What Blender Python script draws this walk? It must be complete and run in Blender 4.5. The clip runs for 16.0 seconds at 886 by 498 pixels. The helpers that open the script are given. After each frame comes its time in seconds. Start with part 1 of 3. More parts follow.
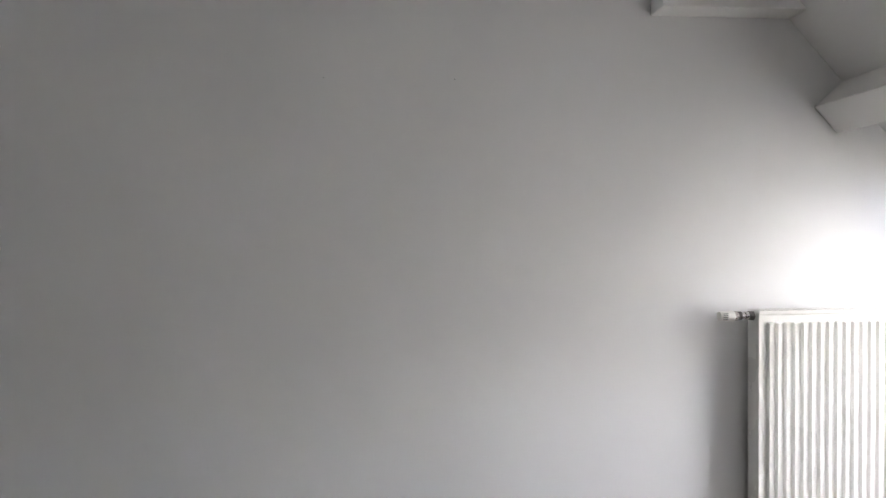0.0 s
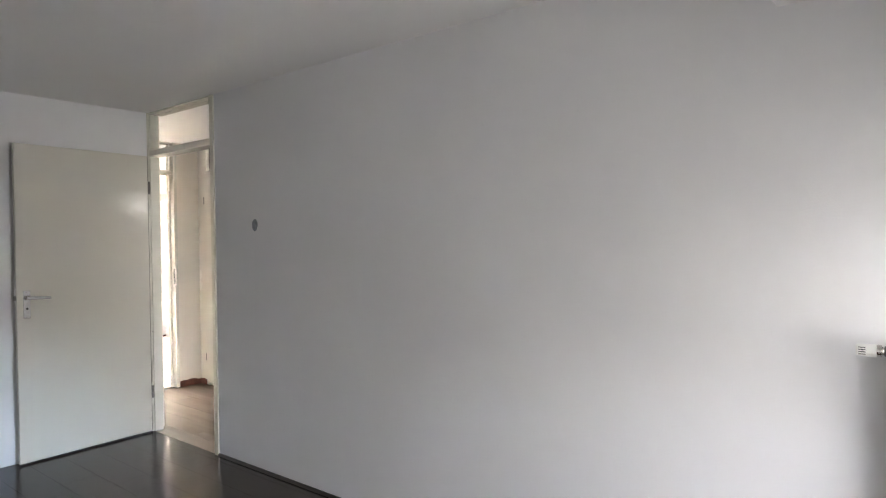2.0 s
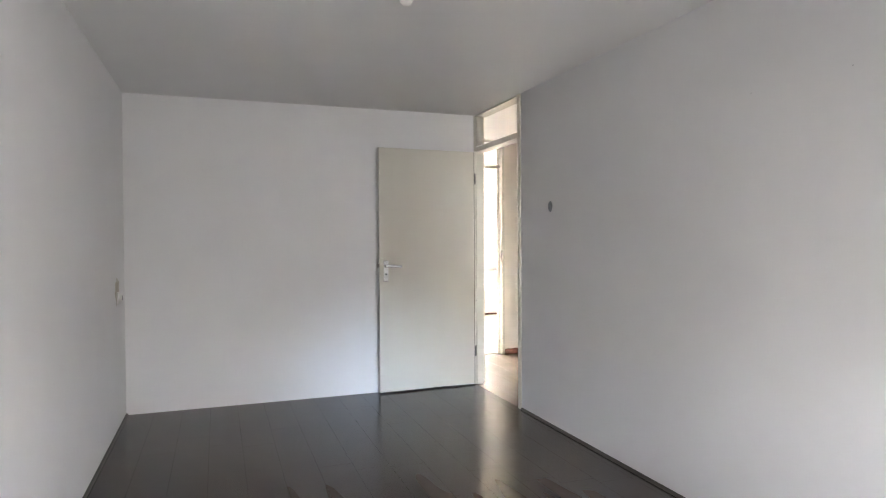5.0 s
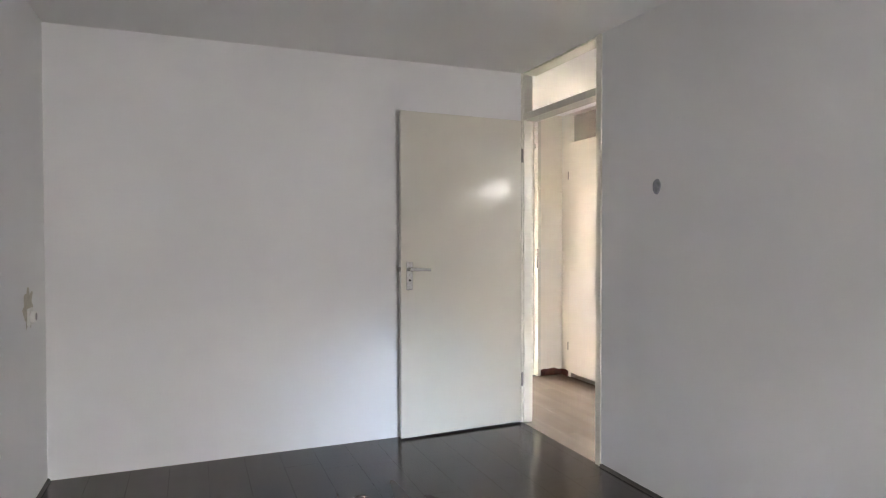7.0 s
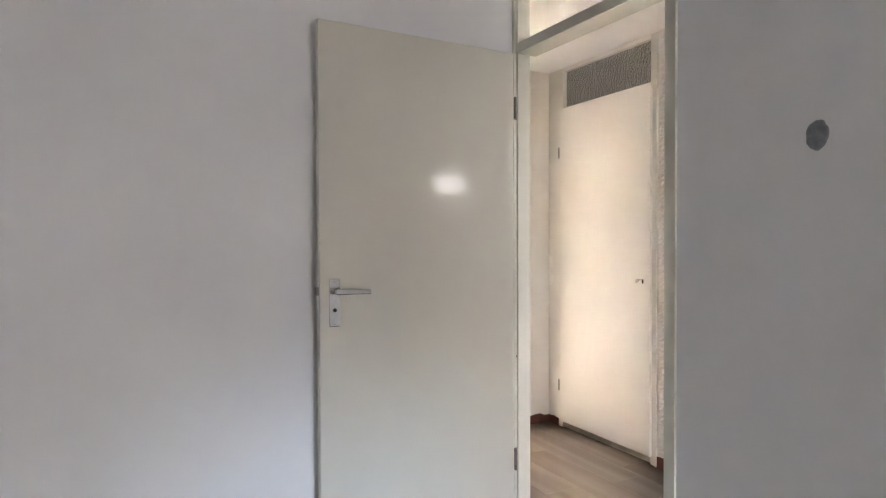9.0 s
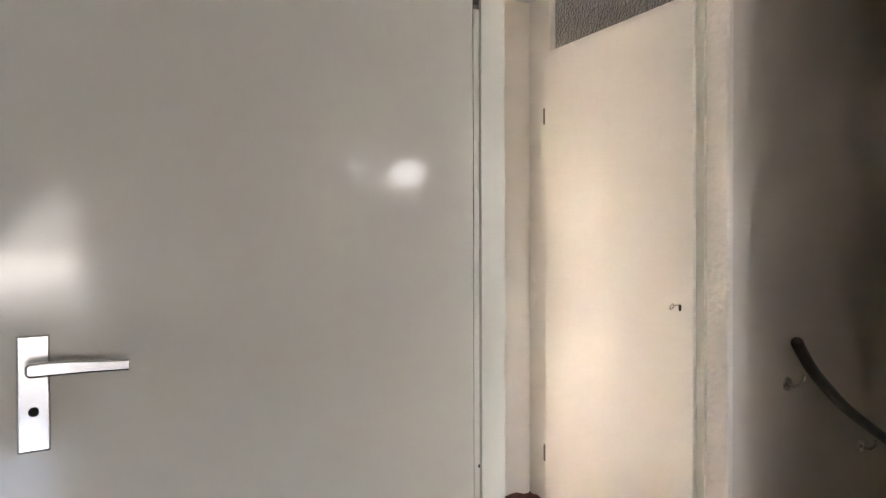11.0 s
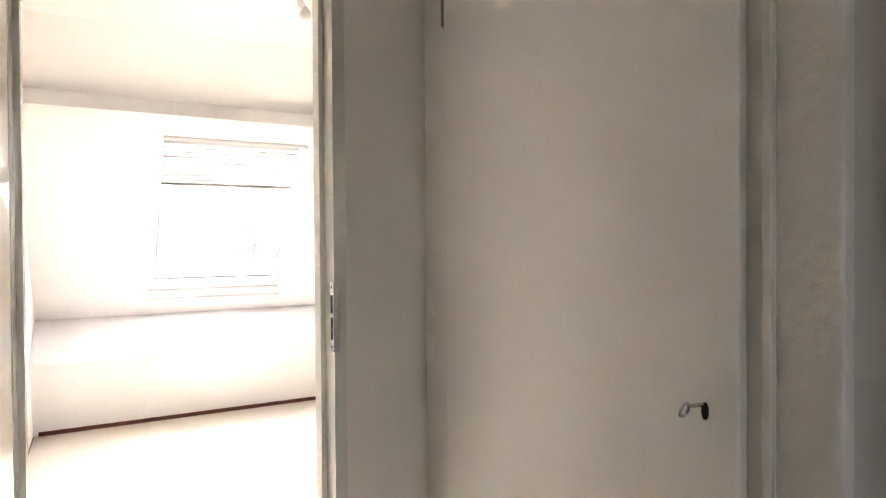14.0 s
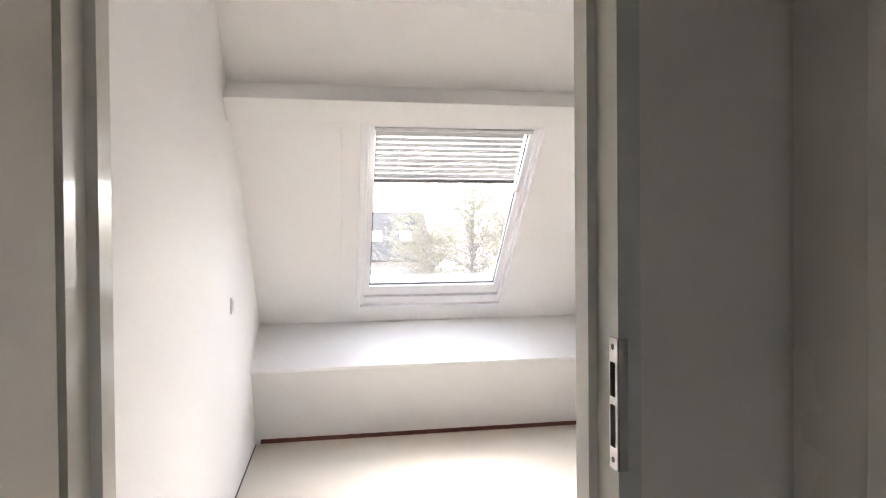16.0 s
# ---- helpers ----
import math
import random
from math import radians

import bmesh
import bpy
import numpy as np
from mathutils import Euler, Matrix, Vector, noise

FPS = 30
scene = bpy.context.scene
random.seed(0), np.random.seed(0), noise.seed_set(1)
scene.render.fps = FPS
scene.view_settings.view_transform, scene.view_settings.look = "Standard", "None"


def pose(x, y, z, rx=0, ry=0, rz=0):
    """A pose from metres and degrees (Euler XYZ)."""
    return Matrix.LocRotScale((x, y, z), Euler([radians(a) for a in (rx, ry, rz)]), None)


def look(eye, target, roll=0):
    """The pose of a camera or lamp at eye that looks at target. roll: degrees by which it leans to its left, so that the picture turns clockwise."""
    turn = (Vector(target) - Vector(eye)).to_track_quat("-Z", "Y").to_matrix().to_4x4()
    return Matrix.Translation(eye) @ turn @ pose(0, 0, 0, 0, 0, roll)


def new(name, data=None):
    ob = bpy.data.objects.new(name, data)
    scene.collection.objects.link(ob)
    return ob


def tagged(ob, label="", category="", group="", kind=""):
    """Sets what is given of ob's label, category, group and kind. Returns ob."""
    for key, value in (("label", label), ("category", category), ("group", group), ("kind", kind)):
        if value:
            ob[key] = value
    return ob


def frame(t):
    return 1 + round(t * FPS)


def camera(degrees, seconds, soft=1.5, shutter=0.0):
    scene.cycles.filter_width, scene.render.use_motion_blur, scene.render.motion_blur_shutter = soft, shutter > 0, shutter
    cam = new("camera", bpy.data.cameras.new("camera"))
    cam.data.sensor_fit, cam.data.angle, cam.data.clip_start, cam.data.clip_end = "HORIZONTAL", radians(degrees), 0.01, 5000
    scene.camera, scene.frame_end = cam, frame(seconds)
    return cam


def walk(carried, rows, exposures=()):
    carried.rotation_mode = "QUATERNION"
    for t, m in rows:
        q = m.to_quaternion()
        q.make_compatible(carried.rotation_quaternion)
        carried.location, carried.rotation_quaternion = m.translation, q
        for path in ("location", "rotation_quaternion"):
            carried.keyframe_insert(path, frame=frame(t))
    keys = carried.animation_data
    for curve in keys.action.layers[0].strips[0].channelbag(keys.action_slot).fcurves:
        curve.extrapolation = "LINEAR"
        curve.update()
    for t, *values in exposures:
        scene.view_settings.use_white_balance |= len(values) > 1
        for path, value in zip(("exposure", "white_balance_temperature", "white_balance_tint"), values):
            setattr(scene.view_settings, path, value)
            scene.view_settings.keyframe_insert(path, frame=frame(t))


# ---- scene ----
cam = camera(70.5, 16.0, soft=1.2)
PATH = [
    (0, (3.254, -2.174, 1.336), (3.413, -0.181, 1.301), -0.4),
    (0.5, (3.631, -2.196, 1.358), (3.382, -0.212, 1.319), -0.3),
    (1, (4.049, -2.226, 1.334), (3.373, -0.344, 1.325), -0.4),
    (1.5, (4.398, -2.156, 1.336), (3.365, -0.444, 1.317), -0.6),
    (2, (4.602, -2.242, 1.389), (3.345, -0.687, 1.36), -0.7),
    (2.5, (4.755, -2.219, 1.369), (3.241, -0.912, 1.338), -0.5),
    (3, (4.898, -2.15, 1.368), (3.195, -1.102, 1.337), -0.6),
    (3.5, (5.102, -2.104, 1.338), (3.272, -1.298, 1.308), -0.5),
    (4, (5.201, -2.126, 1.29), (3.323, -1.441, 1.259), -0.4),
    (4.2, (5.225, -2.126, 1.294), (3.336, -1.469, 1.26), -0.4),
    (6.5, (4.156, -2.126, 1.252), (2.296, -1.391, 1.215), -0.1),
    (7, (3.733, -2.063, 1.253), (1.876, -1.321, 1.215), -0.1),
    (7.5, (3.358, -1.971, 1.25), (1.519, -1.187, 1.211), -0.1),
    (8, (2.947, -1.831, 1.255), (1.12, -1.018, 1.214), -0.2),
    (8.5, (2.593, -1.706, 1.254), (0.786, -0.849, 1.216), -0.1),
    (9, (2.267, -1.508, 1.246), (0.488, -0.594, 1.211), -0.2),
    (9.2, (2.172, -1.455, 1.246), (0.398, -0.531, 1.213), -0.1),
    (11.3, (1.054, -0.633, 1.232), (-0.661, 0.397, 1.21), -0.1),
    (11.5, (0.982, -0.548, 1.226), (-0.715, 0.509, 1.206), -0.0),
    (12, (0.825, -0.283, 1.225), (-0.842, 0.822, 1.21), -0.3),
    (12.5, (0.662, -0.104, 1.235), (-0.988, 1.026, 1.206), -0.2),
    (13, (0.495, 0.045, 1.245), (-1.15, 1.182, 1.218), -0.1),
    (13.5, (0.37, 0.211, 1.247), (-1.29, 1.326, 1.221), -0.2),
    (14, (0.286, 0.299, 1.243), (-1.458, 1.277, 1.218), -0.4),
    (14.5, (0.146, 0.342, 1.256), (-1.695, 1.123, 1.229), -0.5),
    (15, (-0.044, 0.378, 1.256), (-1.966, 0.931, 1.233), -0.5),
    (15.2, (-0.102, 0.375, 1.257), (-2.036, 0.882, 1.236), -0.3),
    (15.5, (-0.218, 0.384, 1.254), (-2.167, 0.834, 1.232), -0.4),
    (16, (-0.422, 0.456, 1.271), (-2.392, 0.798, 1.246), -0.5),
]
EXPOSURES = [(0, 5.3, 7000, 16), (1, 5.45, 7000, 16), (2.5, 5.72, 7000, 17), (4, 5.9, 7000, 17), (6.5, 5.95, 7100, 18), (9, 5.82, 7100, 20), (11.3, 5.65, 7100, 20), (12.2, 5.5, 7100, 19), (13, 5.25, 7100, 18), (13.5, 4.95, 7000, 18), (14, 4.42, 6900, 18), (14.5, 3.95, 6700, 18), (15, 3.55, 6500, 17), (15.5, 3.45, 6400, 17), (16, 3.35, 6300, 16)]
walk(cam, [(t, look(eye, target, roll)) for t, eye, target, roll in PATH], EXPOSURES)

# ---- light ----
world = bpy.data.worlds.new("overcast_sky")
scene.world = world
world.use_nodes = True
wn = world.node_tree
sky = wn.nodes.new("ShaderNodeTexSky")
sky.sky_type = 'NISHITA'
sky.sun_disc = False
sky.sun_elevation = radians(42)
sky.sun_rotation = radians(270)
sky.air_density, sky.dust_density, sky.ozone_density = 1.0, 4.0, 1.0
wn.nodes["Background"].inputs["Strength"].default_value = 0.15
cloud = wn.nodes.new("ShaderNodeHueSaturation")      # cloud cover takes most of the blue out of the sky
cloud.inputs["Saturation"].default_value = 0.42
wn.links.new(sky.outputs[0], cloud.inputs["Color"])
wn.links.new(cloud.outputs[0], wn.nodes["Background"].inputs["Color"])

sun = new("sun", bpy.data.lights.new("sun", 'SUN'))
sun.data.energy, sun.data.angle, sun.data.color = 0.5, radians(60), (1.0, 0.985, 0.965)
sun.matrix_world = look((0, 0, 0), (math.cos(radians(42)), 0, -math.sin(radians(42))))


def sky_lamp(name, at, to, across, high, watts, spread, colour):
    """Sky light coming in through a roof window's opening."""
    lamp = new(name, bpy.data.lights.new(name, 'AREA'))
    lamp.data.shape, lamp.data.size, lamp.data.size_y = 'RECTANGLE', across, high
    lamp.data.energy, lamp.data.spread, lamp.data.color = watts, radians(spread), colour
    lamp.matrix_world = look(at, to)
    return lamp


sky_lamp("sky_through_window_east", (5.86, -0.70, 0.86), (0.0, -0.78, -0.14), 0.60, 0.26, 0.035, 20, (0.46, 0.70, 1.0))
sky_lamp("sky_light_window_east", (5.545, -0.78, 1.17), (4.808, -1.15, 0.82), 1.26, 1.25, 0.84, 176, (0.92, 0.975, 0.975))


# ---- materials ----
def material(name, rgb, rough=0.5, var=0.06, scale=6.0, grain=90.0, bump=0.1, dist=0.002, metal=0.0, coat=0.0, stain=None):
    m = bpy.data.materials.new(name)
    m.use_nodes = True
    nt = m.node_tree
    bs = nt.nodes["Principled BSDF"]
    tc = nt.nodes.new("ShaderNodeTexCoord")
    n1 = nt.nodes.new("ShaderNodeTexNoise")
    n1.inputs["Scale"].default_value, n1.inputs["Detail"].default_value = scale, 4
    n2 = nt.nodes.new("ShaderNodeTexNoise")
    n2.inputs["Scale"].default_value, n2.inputs["Detail"].default_value = grain, 5
    ramp = nt.nodes.new("ShaderNodeMapRange")
    ramp.inputs[1].default_value, ramp.inputs[2].default_value = 0.3, 0.7
    mix = nt.nodes.new("ShaderNodeMix")
    mix.data_type = 'RGBA'
    lo = stain if stain else tuple(c * (1 - var) for c in rgb)
    mix.inputs[6].default_value, mix.inputs[7].default_value = (*lo, 1), (*rgb, 1)
    r2 = nt.nodes.new("ShaderNodeMapRange")
    r2.inputs[3].default_value, r2.inputs[4].default_value = rough * 0.85, min(1, rough * 1.15)
    b = nt.nodes.new("ShaderNodeBump")
    b.inputs["Strength"].default_value, b.inputs["Distance"].default_value = bump, dist
    for n in (n1, n2):
        nt.links.new(tc.outputs["Object"], n.inputs["Vector"])
    nt.links.new(n1.outputs["Fac"], ramp.inputs[0])
    nt.links.new(ramp.outputs[0], mix.inputs[0])
    nt.links.new(mix.outputs[2], bs.inputs["Base Color"])
    nt.links.new(n1.outputs["Fac"], r2.inputs[0])
    nt.links.new(r2.outputs[0], bs.inputs["Roughness"])
    nt.links.new(n2.outputs["Fac"], b.inputs["Height"])
    nt.links.new(b.outputs[0], bs.inputs["Normal"])
    bs.inputs["Metallic"].default_value = metal
    bs.inputs["Coat Weight"].default_value = coat
    bs.inputs["Coat Roughness"].default_value = 0.08
    return m


def plank_material(name, dark, light, rough, grain=9):
    m = bpy.data.materials.new(name)
    m.use_nodes = True
    nt = m.node_tree
    bs = nt.nodes["Principled BSDF"]
    tc = nt.nodes.new("ShaderNodeTexCoord")
    oi = nt.nodes.new("ShaderNodeObjectInfo")
    mp = nt.nodes.new("ShaderNodeMapping")
    mp.inputs["Scale"].default_value = (0.9, grain, grain)
    add = nt.nodes.new("ShaderNodeVectorMath")
    add.operation = 'SCALE'
    add.inputs["Scale"].default_value = 37.0
    comb = nt.nodes.new("ShaderNodeCombineXYZ")
    for i in range(3):
        nt.links.new(oi.outputs["Random"], comb.inputs[i])
    nt.links.new(comb.outputs[0], add.inputs[0])
    nt.links.new(tc.outputs["Object"], mp.inputs["Vector"])
    nt.links.new(add.outputs[0], mp.inputs["Location"])
    n = nt.nodes.new("ShaderNodeTexNoise")
    n.inputs["Scale"].default_value, n.inputs["Detail"].default_value, n.inputs["Roughness"].default_value = 1.0, 1.5, 0.45
    n.inputs["Distortion"].default_value = 0.0
    nt.links.new(mp.outputs[0], n.inputs["Vector"])
    mr = nt.nodes.new("ShaderNodeMapRange")
    mr.interpolation_type = 'SMOOTHSTEP'
    mr.inputs[1].default_value, mr.inputs[2].default_value = 0.25, 0.75
    nt.links.new(n.outputs["Fac"], mr.inputs[0])
    mix = nt.nodes.new("ShaderNodeMix")
    mix.data_type = 'RGBA'
    mix.inputs[6].default_value, mix.inputs[7].default_value = (*dark, 1), (*light, 1)
    nt.links.new(mr.outputs[0], mix.inputs[0])
    hs = nt.nodes.new("ShaderNodeHueSaturation")
    vr = nt.nodes.new("ShaderNodeMapRange")
    vr.inputs[3].default_value, vr.inputs[4].default_value = 0.92, 1.08
    nt.links.new(oi.outputs["Random"], vr.inputs[0])
    nt.links.new(vr.outputs[0], hs.inputs["Value"])
    nt.links.new(mix.outputs[2], hs.inputs["Color"])
    nt.links.new(hs.outputs[0], bs.inputs["Base Color"])
    bs.inputs["Specular IOR Level"].default_value = 0.30
    rr = nt.nodes.new("ShaderNodeMapRange")
    rr.inputs[3].default_value, rr.inputs[4].default_value = rough * 0.97, rough * 1.03
    nt.links.new(n.outputs["Fac"], rr.inputs[0])
    nt.links.new(rr.outputs[0], bs.inputs["Roughness"])
    return m


WALL = material("painted_plaster", (0.86, 0.86, 0.865), 0.62, 0.03, 2.2, 190, 0.3, 0.0015)
CEIL = material("ceiling_paint", (0.88, 0.875, 0.865), 0.6, 0.03, 1.8, 90, 0.12, 0.001)
HALLWALL = material("hall_paint", (0.87, 0.81, 0.71), 0.55, 0.03, 2.5, 140, 0.35, 0.002)
SPACKLE = material("coarse_spackle", (0.88, 0.835, 0.77), 0.75, 0.05, 6, 220, 0.6, 0.003)
# hall paint darkened evenly: the stair wall's shade is in this colour
SHADED_HALLWALL = material("shaded_hall_paint", (0.74, 0.68, 0.60), 0.6, 0.05, 2.0, 120, 0.3, 0.002)
ROOMWALL = material("white_room_paint", (0.88, 0.87, 0.85), 0.6, 0.025, 2, 130, 0.2, 0.0015)
CREAM = material("cream_gloss_paint", (0.745, 0.718, 0.64), 0.10, 0.02, 3, 14, 0.05, 0.0015)
CREAM_B = material("cream_mirror_gloss_paint", (0.70, 0.66, 0.57), 0.05, 0.02, 3, 14, 0.05, 0.0015)
for glossy in (CREAM, CREAM_B):
    glossy.node_tree.nodes["Principled BSDF"].inputs["Specular IOR Level"].default_value = 0.36
CLOSET = material("closet_gloss_paint", (0.88, 0.85, 0.785), 0.26, 0.02, 3, 14, 0.05, 0.0015)
FRAME = material("frame_gloss_paint", (0.76, 0.74, 0.655), 0.14, 0.03, 8, 30, 0.06, 0.001)
WHITE = material("white_lacquer", (0.86, 0.86, 0.86), 0.3, 0.02, 9, 60, 0.04, 0.001)
RADW = material("radiator_enamel", (0.86, 0.85, 0.82), 0.28, 0.02, 7, 60, 0.03, 0.001)
ALU = material("brushed_aluminium", (0.66, 0.66, 0.66), 0.24, 0.08, 60, 300, 0.08, 0.0005, metal=1.0)
CHROME = material("worn_chrome", (0.62, 0.60, 0.57), 0.25, 0.1, 30, 200, 0.08, 0.0005, metal=1.0)
STEEL = material("dull_steel", (0.22, 0.21, 0.20), 0.4, 0.2, 40, 200, 0.1, 0.0005, metal=1.0)
GAPSHADE = material("hinge_gap_shade", (0.13, 0.095, 0.06), 0.8, 0.25, 10, 120, 0.2, 0.001)
DARK = material("dark_gap", (0.02, 0.02, 0.02), 0.7, 0.2)
BLACKWOOD = material("black_lacquered_wood", (0.022, 0.016, 0.014), 0.3, 0.3, 20, 120, 0.1, 0.0006, coat=0.2)
RED = material("bare_red_primer", (0.20, 0.062, 0.035), 0.8, 0.4, 22, 120, 0.4, 0.002, stain=(0.09, 0.03, 0.02))
TRIMD = material("dark_skirting_strip", (0.055, 0.048, 0.045), 0.45, 0.3, 14, 90, 0.1, 0.001)
CREAMFLOOR = material("cream_floor_covering", (0.80, 0.73, 0.62), 0.42, 0.05, 1.4, 60, 0.06, 0.001)
GREYPATCH = material("grey_filler_plaster", (0.34, 0.36, 0.39), 0.9, 0.35, 60, 160, 0.8, 0.003)
BEIGEPATCH = material("bare_beige_plaster", (0.62, 0.58, 0.50), 0.9, 0.2, 40, 160, 0.6, 0.003)
PLASTIC = material("white_plastic", (0.82, 0.81, 0.78), 0.35, 0.03, 20, 60, 0.02, 0.0005)
BLINDM = material("pale_grey_slat", (0.60, 0.60, 0.59), 0.45, 0.04, 12, 60, 0.04, 0.0005)
bn = BLINDM.node_tree                     # thin slats glow a little against the sky
bt = bn.nodes.new("ShaderNodeBsdfTranslucent")
bt.inputs["Color"].default_value = (0.5, 0.5, 0.49, 1)
bx = bn.nodes.new("ShaderNodeMixShader")
bx.inputs[0].default_value = 0.12
bn.links.new(bn.nodes["Principled BSDF"].outputs[0], bx.inputs[1])
bn.links.new(bt.outputs[0], bx.inputs[2])
bn.links.new(bx.outputs[0], bn.nodes["Material Output"].inputs["Surface"])
BLINDD = material("grey_bottom_rail", (0.30, 0.29, 0.29), 0.5, 0.1, 12, 60, 0.04, 0.0005)
PLANK = plank_material("grey_brown_laminate", (0.036, 0.0255, 0.0205), (0.062, 0.045, 0.037), 0.21, 6)
HPLANK = plank_material("hall_laminate", (0.155, 0.122, 0.092), (0.215, 0.171, 0.132), 0.25, 12)
ROOFT = material("roof_tile", (0.055, 0.053, 0.053), 0.8, 0.3, 3, 40, 0.4, 0.01)
GROUND = material("pale_paved_ground", (0.42, 0.42, 0.37), 0.95, 0.35, 0.5, 8, 0.3, 0.02)
BRICKM = material("far_brick", (0.36, 0.31, 0.28), 0.9, 0.2, 3, 20, 0.3, 0.01)
BARK = material("bark", (0.25, 0.225, 0.19), 0.95, 0.3, 12, 60, 0.5, 0.01)
LEAF = material("spring_leaf", (0.17, 0.155, 0.095), 0.7, 0.4, 2, 20, 0.1, 0.002)
lm = LEAF.node_tree                       # thin leaves let light through
tr = lm.nodes.new("ShaderNodeBsdfTranslucent")
tr.inputs["Color"].default_value = (0.30, 0.29, 0.16, 1)
mx = lm.nodes.new("ShaderNodeMixShader")
mx.inputs[0].default_value = 0.5
lm.links.new(lm.nodes["Principled BSDF"].outputs[0], mx.inputs[1])
lm.links.new(tr.outputs[0], mx.inputs[2])
lm.links.new(mx.outputs[0], lm.nodes["Material Output"].inputs["Surface"])
DARKGLASS = material("far_window_glass", (0.35, 0.38, 0.42), 0.1, 0.1)


def glass_material(name, rough, bump, scale, tint):
    m = bpy.data.materials.new(name)
    m.use_nodes = True
    nt = m.node_tree
    bs = nt.nodes["Principled BSDF"]
    bs.inputs["Base Color"].default_value = (*tint, 1)
    bs.inputs["Transmission Weight"].default_value = 1.0
    bs.inputs["Roughness"].default_value = rough
    bs.inputs["IOR"].default_value = 1.45 if bump else 1.02
    if bump:
        tc = nt.nodes.new("ShaderNodeTexCoord")
        v = nt.nodes.new("ShaderNodeTexVoronoi")
        v.inputs["Scale"].default_value = scale
        b = nt.nodes.new("ShaderNodeBump")
        b.inputs["Strength"].default_value, b.inputs["Distance"].default_value = 1.0, bump
        nt.links.new(tc.outputs["Object"], v.inputs["Vector"])
        nt.links.new(v.outputs["Distance"], b.inputs["Height"])
        nt.links.new(b.outputs[0], bs.inputs["Normal"])
    return m


GLASS = glass_material("clear_glass", 0.0, 0, 1, (0.97, 0.98, 0.98))
VEILED = glass_material("veiled_glass", 0.0, 0, 1, (0.97, 0.98, 0.98))
dn = VEILED.node_tree                      # a faint translucent veil that puts haze and glare over the view
dt = dn.nodes.new("ShaderNodeBsdfTranslucent")
dt.inputs["Color"].default_value = (0.9, 0.9, 0.9, 1)
dx_ = dn.nodes.new("ShaderNodeMixShader")
veil_ = dn.nodes.new("ShaderNodeTexNoise")
veil_.inputs["Scale"].default_value, veil_.inputs["Detail"].default_value = 5.0, 4
fr_ = dn.nodes.new("ShaderNodeMapRange")
fr_.inputs[3].default_value, fr_.inputs[4].default_value = 0.004, 0.012
dn.links.new(veil_.outputs["Fac"], fr_.inputs[0])
dn.links.new(fr_.outputs[0], dx_.inputs[0])
dn.links.new(dn.nodes["Principled BSDF"].outputs[0], dx_.inputs[1])
dn.links.new(dt.outputs[0], dx_.inputs[2])
dn.links.new(dx_.outputs[0], dn.nodes["Material Output"].inputs["Surface"])
FROST = glass_material("pebbled_glass", 0.07, 0.008, 75, (0.95, 0.93, 0.88))
FROST.node_tree.nodes["Principled BSDF"].inputs["Transmission Weight"].default_value = 0.8   # diffuse share brightens the pane, standing in for the ceiling's reflection


# ---- building helpers ----
def bm_box(bm, lo, hi, bevel=0.0):
    x0, y0, z0 = lo
    x1, y1, z1 = hi
    vs = [bm.verts.new(p) for p in ((x0, y0, z0), (x1, y0, z0), (x1, y1, z0), (x0, y1, z0), (x0, y0, z1), (x1, y0, z1), (x1, y1, z1), (x0, y1, z1))]
    fs = [bm.faces.new([vs[i] for i in f]) for f in ((0, 3, 2, 1), (4, 5, 6, 7), (0, 1, 5, 4), (1, 2, 6, 5), (2, 3, 7, 6), (3, 0, 4, 7))]
    if bevel:
        es = list({e for f in fs for e in f.edges})
        bmesh.ops.bevel(bm, geom=es, offset=bevel, segments=2, profile=0.5, affect='EDGES')
    return bm


def box(lo, hi, bevel=0.0):
    return bm_box(bmesh.new(), lo, hi, bevel)


def prism(points, axis, a, b, bevel=0.0):
    """A polygon of (u, v) pushed from a to b along the axis: 'x' gives (y, z), 'y' gives (x, z), 'z' gives (x, y)."""
    put = {'x': lambda u, v, w: (w, u, v), 'y': lambda u, v, w: (u, w, v), 'z': lambda u, v, w: (u, v, w)}[axis]
    bm = bmesh.new()
    lo = [bm.verts.new(put(u, v, a)) for u, v in points]
    hi = [bm.verts.new(put(u, v, b)) for u, v in points]
    bm.faces.new(lo)
    bm.faces.new(hi[::-1])
    n = len(points)
    for i in range(n):
        bm.faces.new((lo[i], lo[(i + 1) % n], hi[(i + 1) % n], hi[i]))
    bmesh.ops.recalc_face_normals(bm, faces=bm.faces)
    if bevel:
        bmesh.ops.bevel(bm, geom=list(bm.edges), offset=bevel, segments=2, profile=0.5, affect='EDGES')
    return bm


def bm_tube(bm, pts, r, seg=12, taper=1.0):
    pts = [Vector(p) for p in pts]
    rings = []
    for i, p in enumerate(pts):
        d = (pts[min(i + 1, len(pts) - 1)] - pts[max(i - 1, 0)]).normalized()
        up = Vector((0, 0, 1)) if abs(d.z) < 0.95 else Vector((1, 0, 0))
        s = d.cross(up).normalized()
        u = s.cross(d)
        rr = r * (1 + (taper - 1) * i / max(1, len(pts) - 1))
        rings.append([bm.verts.new(p + (s * math.cos(k * 2 * math.pi / seg) + u * math.sin(k * 2 * math.pi / seg)) * rr) for k in range(seg)])
    for a, b in zip(rings, rings[1:]):
        for k in range(seg):
            bm.faces.new((a[k], a[(k + 1) % seg], b[(k + 1) % seg], b[k]))
    bm.faces.new(rings[0][::-1])
    bm.faces.new(rings[-1])
    return bm


